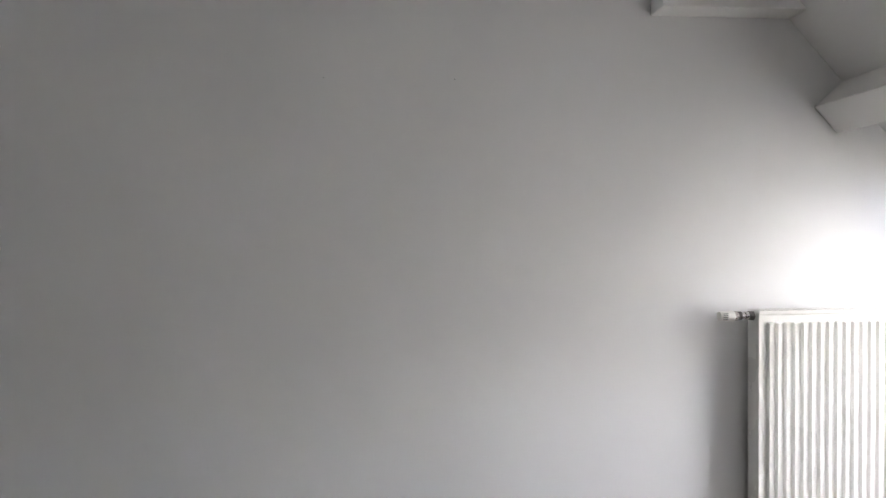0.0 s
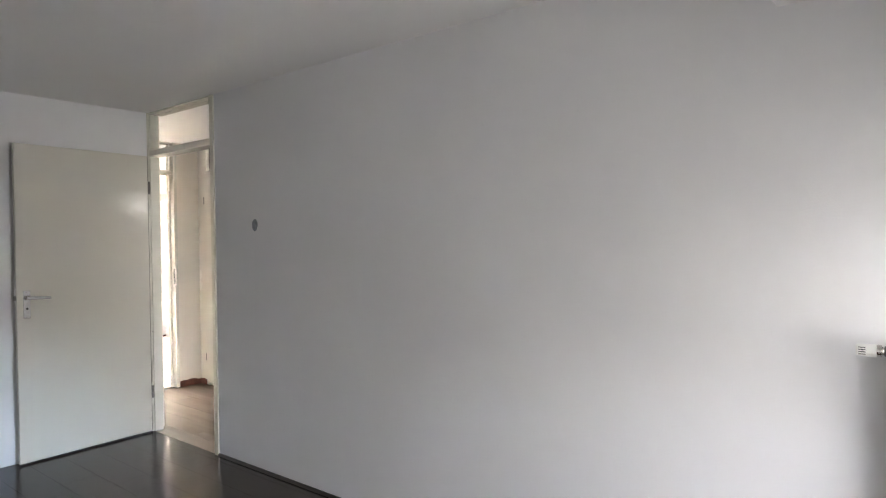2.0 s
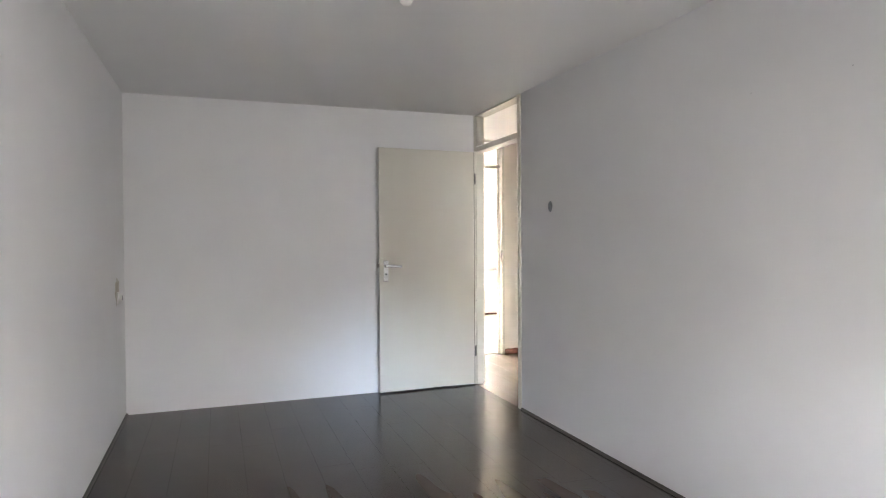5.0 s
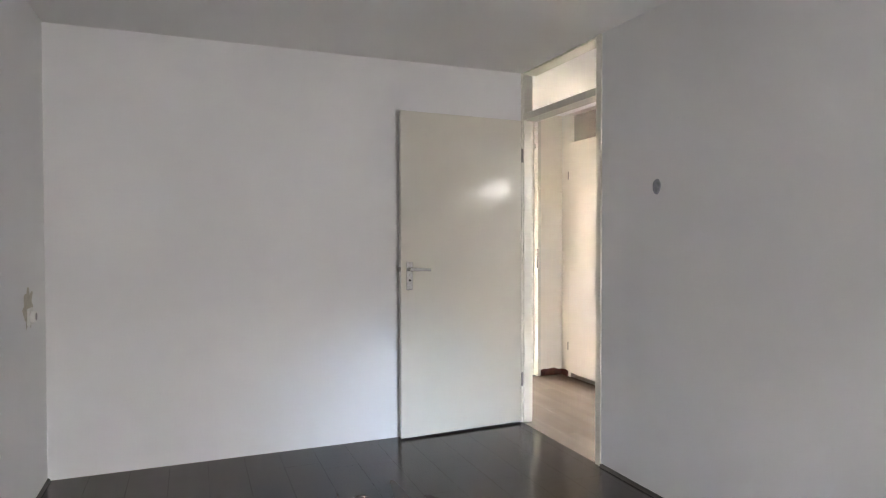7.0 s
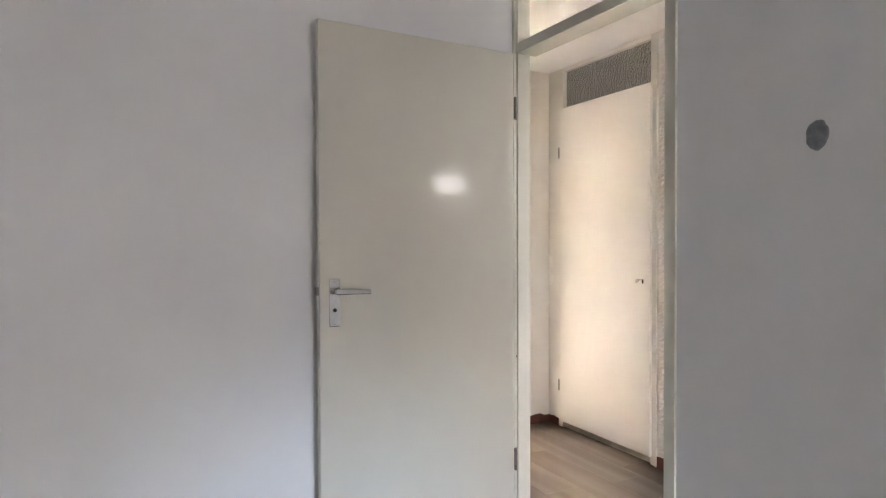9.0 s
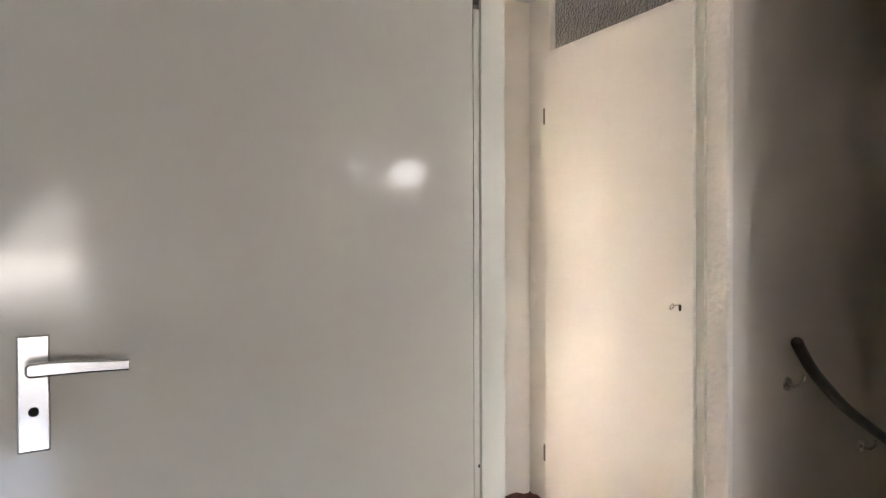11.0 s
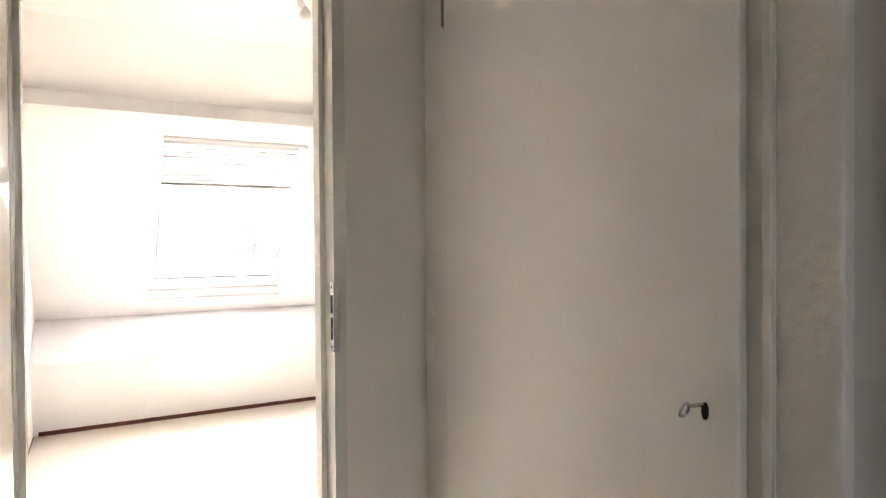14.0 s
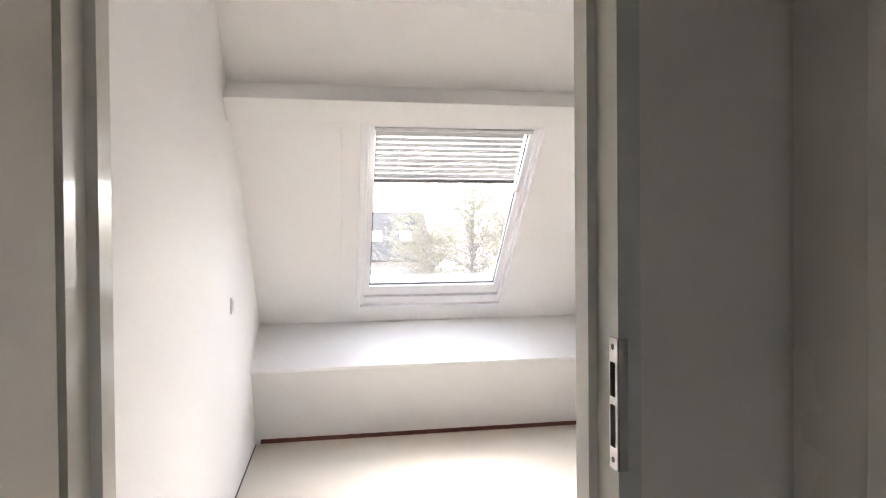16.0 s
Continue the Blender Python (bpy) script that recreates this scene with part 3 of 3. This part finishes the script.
door_2 = door_leaf("door_2", "cream gloss flush door opened out onto the landing", 0.64, 2.015, CREAM_B, pose(HX + 0.026, 0.165, 0.012, 0, 0, -9.5), lever=False)

# ---- built-in cupboard on the landing ----
cup = tagged(thing("cupboard", "cream built-in cupboard with a flush door and pebbled glass light", "cupboard"), kind="structure")
CX0, CX1 = -1.035, -0.245
part("frame_post", box((HX + 0.001, YK, 0), (CX0 + 0.012, YK + 0.05, H - 0.002), 0.002), CLOSET, cup)
part("frame_post", box((CX1 - 0.012, YK - 0.004, 0), (-0.2055, YK + 0.05, H - 0.002), 0.003), FRAME, cup)
part("cover_strip", box((-0.218, YK - 0.012, 0), (-0.206, YK - 0.004, 2.30), 0.002), FRAME, cup)
part("cross_rail", box((CX0 + 0.012, YK, 2.045), (CX1 - 0.012, YK + 0.05, 2.09), 0.002), CLOSET, cup)
part("head_rail", box((CX0 + 0.012, YK, 2.325), (CX1 - 0.012, YK + 0.05, H - 0.002), 0.002), CLOSET, cup)
pane = part("pane", box((CX0 + 0.012, YK + 0.03, 2.09), (CX1 - 0.012, YK + 0.036, 2.325)), FROST, cup, "pebbled obscure glass pane")
cdoor = part("door", box((CX0, YK - 0.02, 0.045), (CX1, YK - 0.001, 2.062), 0.003), CLOSET, cup, "flush cream cupboard door")
for z in (0.278, 1.799):
    h = part("hinge", tube([(CX0 - 0.006, YK - 0.014, z - 0.035), (CX0 - 0.006, YK - 0.014, z + 0.035)], 0.0085, 12), STEEL, cdoor, "small dark steel hinge")
    part("hinge_leaf", box((CX0 - 0.030, YK - 0.005, z - 0.034), (CX0 - 0.008, YK - 0.001, z + 0.034)), CHROME, cdoor)
oval = [(-0.297 + 0.0055 * math.cos(k * math.pi / 8), 1.003 + 0.0125 * math.sin(k * math.pi / 8)) for k in range(16)]
part("escutcheon", prism(oval, 'y', YK - 0.0225, YK - 0.0195), DARK, cdoor, "dark oval key escutcheon")
part("key_shank", tube([(-0.299, YK - 0.020, 1.012), (-0.303, YK - 0.048, 1.012)], 0.003, 8), CHROME, cdoor)
bow = [(-0.303 + 0.004 * math.sin(k), YK - 0.056 + 0.008 * math.cos(k), 1.008 + 0.010 * math.sin(k)) for k in [i * 2 * math.pi / 16 for i in range(17)]]
part("key_bow", tube(bow, 0.0022, 8), CHROME, cdoor, "steel key in the lock")


# bare red strips where the skirting is missing
def ragged_strip(name, a, b, height, depth, seed, label):
    rnd = random.Random(seed)
    a, b = Vector(a), Vector(b)
    d = (b - a)
    n = max(4, int(d.length / 0.035))
    out = Vector((d.y, -d.x, 0)).normalized() * depth
    bm = bmesh.new()
    rows = []
    for i in range(n + 1):
        p = a + d * (i / n)
        hh = height * (0.72 + 0.4 * rnd.random())
        rows.append([bm.verts.new(q) for q in (p, p + out, p + out * 0.8 + Vector((0, 0, hh)), p + Vector((0, 0, hh)))])
    for r, s in zip(rows, rows[1:]):
        for k in range(4):
            bm.faces.new((r[k], r[(k + 1) % 4], s[(k + 1) % 4], s[k]))
    bm.faces.new(rows[0])
    bm.faces.new(rows[-1][::-1])
    bmesh.ops.recalc_face_normals(bm, faces=bm.faces)
    return structure(name, bm, RED, label, "skirting")


ragged_strip("baseboard_hall_end", (HX, 0.844, 0), (HX, YK, 0), 0.065, 0.006, 3, "bare reddish strip at the wall foot, skirting removed")
ragged_strip("baseboard_cupboard", (HX, YK, 0), (CX0 - 0.03, YK, 0), 0.065, 0.006, 4, "bare reddish strip beside the cupboard")
ragged_strip("baseboard_pier", (-0.204, YK - 0.001, 0), (-0.125, YK - 0.004, 0), 0.06, 0.008, 5, "bare reddish strip at the pier foot")
ragged_strip("baseboard_knee", (-4.518, YE, 0), (-4.518, Y2, 0), 0.036, -0.012, 6, "ragged bare reddish strip along the knee wall foot")
tagged(new("trim_foot_filler", mesh_of("trim_foot_filler", box((-4.515, Y2 + 0.001, 0.002), (-4.475, Y2 + 0.03, 0.03), 0.006), WHITE)), "lump of white filler in the corner", "filler", kind="structure")

# dark strips along the bedroom floor
structure("baseboard_north", prism([(-0.001, 0.0), (-0.014, 0.0), (-0.012, 0.010), (-0.004, 0.016), (-0.001, 0.016)], 'x', 0.897, KX), TRIMD, "thin dark skirting strip", "skirting")
structure("baseboard_south", prism([(YC + 0.001, 0.0), (YC + 0.014, 0.0), (YC + 0.012, 0.010), (YC + 0.004, 0.016), (YC + 0.001, 0.016)], 'x', 0.005, KX), TRIMD, "thin dark skirting strip", "skirting")
structure("trim_room_south", prism([(Y2 + 0.001, 0.0), (Y2 + 0.006, 0.0), (Y2 + 0.006, 0.008), (Y2 + 0.001, 0.008)], 'x', -4.5, -1.3), TRIMD, "dark joint along the attic room floor", "skirting")

# ---- handrail ----
rail = thing("handrail", "black lacquered wooden handrail on steel brackets", "handrail")


def stair_wall_x(y):
    return -0.121 - slant * (y - YK)


def rail_point(y, z, off=0.062):
    return (stair_wall_x(y) + off, y, z)


line = spline([rail_point(1.424, 0.875), rail_point(1.440, 0.858), rail_point(1.528, 0.779), rail_point(1.622, 0.712), rail_point(1.822, 0.590), rail_point(2.052, 0.475), rail_point(2.312, 0.355), rail_point(2.7, 0.19), rail_point(3.1, 0.03)], 8)
part("rail", tube(line, 0.021, 16), BLACKWOOD, rail, smooth=True)
cap = bmesh.new()
bmesh.ops.create_uvsphere(cap, u_segments=16, v_segments=8, radius=0.0212)
bmesh.ops.translate(cap, verts=cap.verts, vec=rail_point(1.424, 0.875))
part("end_cap", cap, BLACKWOOD, rail, smooth=True)
for y, z in ((1.474, 0.716), (2.17, 0.345), (2.9, 0.03)):
    wx = stair_wall_x(y)
    br = part("bracket", tube(spline([(wx + 0.004, y, z - 0.005), (wx + 0.035, y, z - 0.008), (wx + 0.058, y + 0.004, z + 0.012), (wx + 0.062, y + 0.008, z + 0.035)]), 0.0065, 10), CHROME, rail, "worn steel bracket", smooth=True)
    part("bracket_plate", tube([(wx + 0.0005, y, z - 0.005), (wx + 0.007, y, z - 0.005)], 0.026, 24, 0.9), CHROME, br)

# stairs going down
stairs = tagged(thing("stairs", "plain painted stairs going down from the landing", "stairs"), kind="structure")
for i in range(9):
    y = YK + 0.02 + i * 0.22
    z = -0.185 * (i + 1)
    part("tread", box((stair_wall_x(y) + 0.003, y, z - 0.035), (0.718, y + 0.25, z), 0.006), HPLANK, stairs)
    part("riser", box((stair_wall_x(y) + 0.003, y, z), (0.718, y + 0.018, z + 0.15)), HALLWALL, stairs)
structure("floor_below", box((-0.8, YK, -2.7), (0.9, YK + 2.3, -2.6)), HALLWALL, "plain floor closing the stairwell below", "floor")

# ---- radiator ----
rad = thing("radiator", "white ribbed steel panel radiator with a thermostatic valve", "radiator")
RX0, RX1, RZ0, RZ1 = 4.518, 5.50, 0.17, 1.076
part("body", box((RX0, -0.098, RZ0), (RX1, -0.035, RZ1 - 0.012), 0.006), RADW, rad)
bm = bmesh.new()
ribs = 30
pitch = (RX1 - RX0 - 0.05) / ribs
prof = []
for i in range(ribs):
    x = RX0 + 0.025 + i * pitch
    prof += [(x + pitch * 0.06, -0.099), (x + pitch * 0.24, -0.108), (x + pitch * 0.62, -0.108), (x + pitch * 0.80, -0.099)]
lo = [bm.verts.new((x, y, RZ0 + 0.03)) for x, y in prof]
hi = [bm.verts.new((x, y, RZ1 - 0.045)) for x, y in prof]
lo2 = [bm.verts.new((x, -0.097, RZ0 + 0.012)) for x, y in prof]
hi2 = [bm.verts.new((x, -0.097, RZ1 - 0.038)) for x, y in prof]
for i in range(len(prof) - 1):
    bm.faces.new((lo[i], lo[i + 1], hi[i + 1], hi[i]))
    bm.faces.new((hi[i], hi[i + 1], hi2[i + 1], hi2[i]))
    bm.faces.new((lo2[i], lo2[i + 1], lo[i + 1], lo[i]))
bmesh.ops.recalc_face_normals(bm, faces=bm.faces)
part("front_panel", bm, RADW, rad, "ribbed white front panel")
bm = bmesh.new()
bm_box(bm, (RX0 - 0.003, -0.104, RZ1 - 0.012), (RX1 + 0.003, -0.096, RZ1), 0.002)
bm_box(bm, (RX0 - 0.003, -0.040, RZ1 - 0.012), (RX1 + 0.003, -0.032, RZ1), 0.002)
for i in range(46):
    x = RX0 + 0.01 + i * (RX1 - RX0 - 0.02) / 45
    bm_box(bm, (x - 0.004, -0.096, RZ1 - 0.010), (x + 0.004, -0.040, RZ1 - 0.002))
part("top_grille", bm, RADW, rad)
for x in (RX0, RX1):
    part("side_cover", box((x - 0.004, -0.102, RZ0), (x + 0.004, -0.034, RZ1 - 0.012), 0.002), RADW, rad)
    part("wall_bracket", box((x + (0.12 if x == RX0 else -0.16), -0.035, RZ0 + 0.1), (x + (0.16 if x == RX0 else -0.12), -0.001, RZ0 + 0.75)), RADW, rad)
valve = part("valve_body", tube([(RX0 - 0.003, -0.068, 1.056), (RX0 - 0.078, -0.068, 1.056)], 0.0115, 16), CHROME, rad, "worn chrome valve body", smooth=True)
for xa, xb, r, seg in ((0.005, 0.020, 0.0175, 6), (0.024, 0.034, 0.0145, 16), (0.050, 0.060, 0.0150, 16), (0.066, 0.078, 0.0170, 20)):
    part("valve_nut" if seg == 6 else "valve_collar", tube([(RX0 - xa, -0.068, 1.056), (RX0 - xb, -0.068, 1.056)], r, seg), STEEL if xa in (0.005, 0.050) else CHROME, valve)
bm = bmesh.new()
bm_tube(bm, [(RX0 - 0.078, -0.068, 1.056), (RX0 - 0.084, -0.068, 1.056), (RX0 - 0.118, -0.068, 1.056), (RX0 - 0.128, -0.068, 1.056)], 0.0185, 20, 0.84)
bmesh.ops.recalc_face_normals(bm, faces=bm.faces)
part("thermostat_head", bm, PLASTIC, valve, "white plastic thermostat head")
for k in range(4):
    part("slot", box((RX0 - 0.1215, -0.0858, 1.0445 + k * 0.0065), (RX0 - 0.104, -0.0848, 1.0470 + k * 0.0065)), DARK, valve)
part("valve_pipe", tube(spline([(RX0 - 0.036, -0.068, 1.056), (RX0 - 0.036, -0.045, 1.050), (RX0 - 0.036, -0.016, 1.046), (RX0 - 0.036, -0.001, 1.046)]), 0.008, 10), RADW, valve)


# ---- wall marks and sockets ----
def blob(seed, r1, r2, depth, m, rough=0.14):
    """A ragged flat lump: r1 across, r2 high, standing depth off the wall along local z."""
    rnd = random.Random(seed)
    bm = bmesh.new()
    n = 26
    top = bm.verts.new((0, 0, depth))
    inner, outer = [], []
    for k in range(n):
        a = k * 2 * math.pi / n
        q = 1 + rough * (rnd.random() - 0.5) * 2
        c, s = math.cos(a), math.sin(a)
        inner.append(bm.verts.new((c * r1 * q * 0.86, s * r2 * q * 0.86, depth * (0.8 + 0.3 * rnd.random()))))
        outer.append(bm.verts.new((c * r1 * q, s * r2 * q, 0)))
    for k in range(n):
        j = (k + 1) % n
        bm.faces.new((top, inner[k], inner[j]))
        bm.faces.new((inner[k], outer[k], outer[j], inner[j]))
    bm.transform(m)
    bmesh.ops.recalc_face_normals(bm, faces=bm.faces)
    return bm


NORTH = Matrix(((1, 0, 0, 0), (0, 0, -1, 0), (0, 1, 0, 0), (0, 0, 0, 1)))   # local z towards -y
SOUTH = Matrix(((-1, 0, 0, 0), (0, 0, 1, 0), (0, 1, 0, 0), (0, 0, 0, 1)))   # local z towards +y
patch = thing("wall_patch", "round grey filled hole where a switch was removed", "wall patch")
part("filler", blob(5, 0.029, 0.037, 0.003, Matrix.Translation((1.324, 0, 1.493)) @ NORTH, 0.05), GREYPATCH, patch)

sock = thing("wall_socket", "old wall socket box in a patch of bare plaster", "socket", m=None)
part("bare_patch", blob(9, 0.10, 0.085, 0.002, Matrix.Translation((0.36, YC, 0.93)) @ SOUTH, 0.3), BEIGEPATCH, sock, "ragged bare plaster round the socket")
part("plate", box((0.315, YC + 0.001, 0.85), (0.395, YC + 0.012, 0.93), 0.004), PLASTIC, sock)
part("insert", tube([(0.355, YC + 0.010, 0.89), (0.355, YC + 0.030, 0.89)], 0.026, 24), PLASTIC, sock)
part("socket_hole", tube([(0.355, YC + 0.0295, 0.89), (0.355, YC + 0.031, 0.89)], 0.018, 20), BLINDD, sock)

sock2 = thing("light_switch", "white plastic switch on the attic room wall", "switch")
part("plate", box((-3.66, Y2, 0.925), (-3.585, Y2 + 0.010, 1.005), 0.003), PLASTIC, sock2)
part("rocker", box((-3.648, Y2 + 0.010, 0.937), (-3.597, Y2 + 0.015, 0.993), 0.002), PLASTIC, sock2)


for x, z in ((3.473, 1.887), (3.022, 1.886)):
    hole = thing("nail_hole", "tiny dark nail hole in the painted wall", "nail hole", "nail holes")
    part("hole", tube([(x, -0.0012, z), (x, 0.001, z)], 0.0016, 8), DARK, hole)
for y, z in ((0.006, 0.735), (0.012, 0.30), (0.012, 1.84)):
    part("screw_hole", tube([(0.0135, y, z), (0.0150, y, z)], 0.0045, 10), DARK, frame1)


# ---- bare bulbs ----
def bare_bulb(x, y, label, cable):
    b = thing("bare_bulb", label, "light bulb", "bare ceiling bulbs")
    part("ceiling_box", tube([(x, y, H), (x, y, H - 0.012)], 0.036, 24), PLASTIC, b)
    part("cord", tube(spline([(x, y, H - 0.01), (x + 0.012, y + 0.004, H - 0.035), (x - 0.004, y - 0.006, H - 0.045), (x, y, H - 0.055)]), 0.0032, 8), PLASTIC, b)
    part("lamp_holder", tube([(x, y, H - 0.05), (x, y, H - 0.056), (x + 0.008, y + 0.008, H - 0.085), (x + 0.01, y + 0.01, H - 0.09)], 0.017, 16), PLASTIC, b)
    bm = bmesh.new()
    bmesh.ops.create_uvsphere(bm, u_segments=20, v_segments=12, radius=0.026)
    for v in bm.verts:
        if v.co.z > 0:
            v.co.x *= 1 - v.co.z * 14
            v.co.y *= 1 - v.co.z * 14
            v.co.z *= 1.5
    bmesh.ops.translate(bm, verts=bm.verts, vec=(x + 0.018, y + 0.02, H - 0.122))
    part("glass_bulb", bm, PLASTIC, b, "opal white glass bulb", smooth=True)
    if cable:
        part("ceiling_cable", tube(spline([(x, y, H - 0.005), (x + 0.05, y - 0.03, H - 0.006), (x + 0.14, y - 0.12, H - 0.006), (x + 0.2, y - 0.45, H - 0.010), (x + 0.34, y - 0.9, H - 0.006)]), 0.003, 8), PLASTIC, b)
    return b


bare_bulb(2.66, -1.43, "bare bulb hanging from a cord on the bedroom ceiling", False)
bare_bulb(-2.40, 1.10, "bare bulb with a loose white cable on the attic ceiling", True)

# ---- outside the roof window ----
gz = -5.6
structure("ground", prism([(-400, -400), (400, -400), (400, 400), (-400, 400)], 'z', gz - 0.5, gz), GROUND, "pale paved and grassy ground around the house", "ground")


def far_house(x, y, w, d, eave, ridge):
    """A terrace house whose ridge runs along y."""
    h = thing("terrace_house", "pale brick terrace house with a weathered grey roof", "house", "far terrace")
    part("wall", prism([(x, gz), (x, eave), (x - d / 2, ridge - 0.1), (x - d, eave), (x - d, gz)], 'y', y, y + w - 0.02), BRICKM, h)
    for s in (0, 1):
        xa, xb = (x + 0.3, x - d / 2) if s == 0 else (x - d - 0.3, x - d / 2)
        part("roof", prism([(xa, eave - 0.2), (xb, ridge), (xb, ridge + 0.15), (xa, eave - 0.05)], 'y', y, y + w - 0.02), ROOFT, h)
    for k, yy in enumerate((y + w * 0.28, y + w * 0.68)):
        f = 0.42
        xm, zm = x - d / 2 * f, eave + (ridge - eave) * f
        rw = part("roof_window", prism([(xm + 0.45, zm - 0.28), (xm - 0.45, zm + 0.42), (xm - 0.45, zm + 0.62), (xm + 0.45, zm - 0.08)], 'y', yy - 0.45, yy + 0.45), WHITE, h)
        part("window_frame", box((x - 0.02, yy - 0.8, eave - 1.9), (x + 0.04, yy + 0.8, eave - 0.6), 0.01), WHITE, h)
        part("window_pane", box((x + 0.03, yy - 0.7, eave - 1.8), (x + 0.05, yy + 0.7, eave - 0.7)), DARKGLASS, h)
    return h


for i in range(6):
    far_house(-46, -26 + i * 5.6, 5.6, 9, gz + 5.6, gz + 9.1)


def tree(x, y, base, height, crown, seed):
    rnd = random.Random(seed)
    t = thing("tree", "thin-branched tree with sparse spring leaves", "tree", "garden trees")
    tb, lb = bmesh.new(), bmesh.new()
    bm_tube(tb, [(x, y, base), (x + 0.1, y, base + height * 0.4), (x, y + 0.15, base + height * 0.86)], 0.13, 8, 0.2)
    for i in range(200):
        a, el = rnd.random() * 6.283, -0.1 + rnd.random() * 1.2
        f = rnd.random()
        z0 = base + height * (0.38 + 0.45 * f)
        ln = crown * (0.35 + 0.75 * rnd.random())
        d = Vector((math.cos(a) * math.cos(el), math.sin(a) * math.cos(el), math.sin(el)))
        p0 = Vector((x, y, z0))
        p2 = p0 + d * ln
        p1 = (p0 + p2) / 2 + Vector((0, 0, 0.15))
        bm_tube(tb, [p0, p1, p2], 0.026, 5, 0.25)
        for k in range(4):
            q = p0 + (p2 - p0) * (0.35 + 0.6 * rnd.random())
            e = q + Vector((rnd.uniform(-1, 1), rnd.uniform(-1, 1), rnd.uniform(-0.2, 1))) * ln * 0.35
            bm_tube(tb, [q, e], 0.012, 4, 0.4)
            for j in range(7):
                c = q + (e - q) * rnd.random() + Vector((rnd.gauss(0, 0.16), rnd.gauss(0, 0.16), rnd.gauss(0, 0.16)))
                u = Vector((rnd.uniform(-1, 1), rnd.uniform(-1, 1), rnd.uniform(-1, 1))).normalized() * 0.055
                v = u.orthogonal().normalized() * 0.03
                lb.faces.new([lb.verts.new(c + w_) for w_ in (-u, v, u, -v)])
    part("trunk", tb, BARK, t)
    part("crown", lb, LEAF, t)
    return t


tree(-30, 7.0, gz, 11.2, 4.4, 11)
tree(-33, 5.4, gz, 8.6, 3.4, 12)
tree(-36, 10.6, gz, 9.2, 3.4, 13)


def hedge(x, y0, y1, seed):
    rnd = random.Random(seed)
    bm = bmesh.new()
    for i in range(2600):
        c = Vector((x + rnd.gauss(0, 0.5), rnd.uniform(y0, y1), gz + abs(rnd.gauss(0.9, 0.6))))
        u = Vector((rnd.uniform(-1, 1), rnd.uniform(-1, 1), rnd.uniform(-1, 1))).normalized() * 0.16
        v = u.orthogonal().normalized() * 0.09
        bm.faces.new([bm.verts.new(c + w_) for w_ in (-u, v, u, -v)])
    ob = tagged(new("hedge", mesh_of("hedge", bm, LEAF)), "loose green garden hedge", "hedge", kind="stuff")
    return ob


hedge(-36, -12, 14, 21)

# ---- floor planks ----
PL, PW, GAP = 1.29, 0.193, 0.0007


def plank_mesh(name, lx, ly, mat):
    return mesh_of(name, box((0, 0, -0.012), (lx, ly, 0.0), 0.0004), mat)


def lay_planks(parent, x0, x1, y0, y1, mat, seed, y_phase=0.0):
    rnd = random.Random(seed)
    cache = {}
    y, row = y0 - y_phase, 0
    while y < y1 - 0.002:
        ya, yb = max(y, y0), min(y + PW, y1)
        x = x0 - PL * (0.15 + 0.7 * rnd.random())
        while x < x1 - 0.002:
            xa, xb = max(x, x0), min(x + PL, x1)
            if xb - xa > 0.01 and yb - ya > 0.004:
                key = (round(xb - xa - GAP, 4), round(yb - ya - GAP, 4))
                if key not in cache:
                    cache[key] = plank_mesh("plank", key[0], key[1], mat)
                ob = new("plank", cache[key])
                ob.location = (xa, ya, 0)
                ob.parent = parent
            x += PL
        y += PW
        row += 1


lay_planks(bedroom_floor, 0.0, KX, YC, 0.0, PLANK, 4)
lay_planks(hall_floor, HX, 1.9, 0.001, YK + 0.018, HPLANK, 8, 0.07)
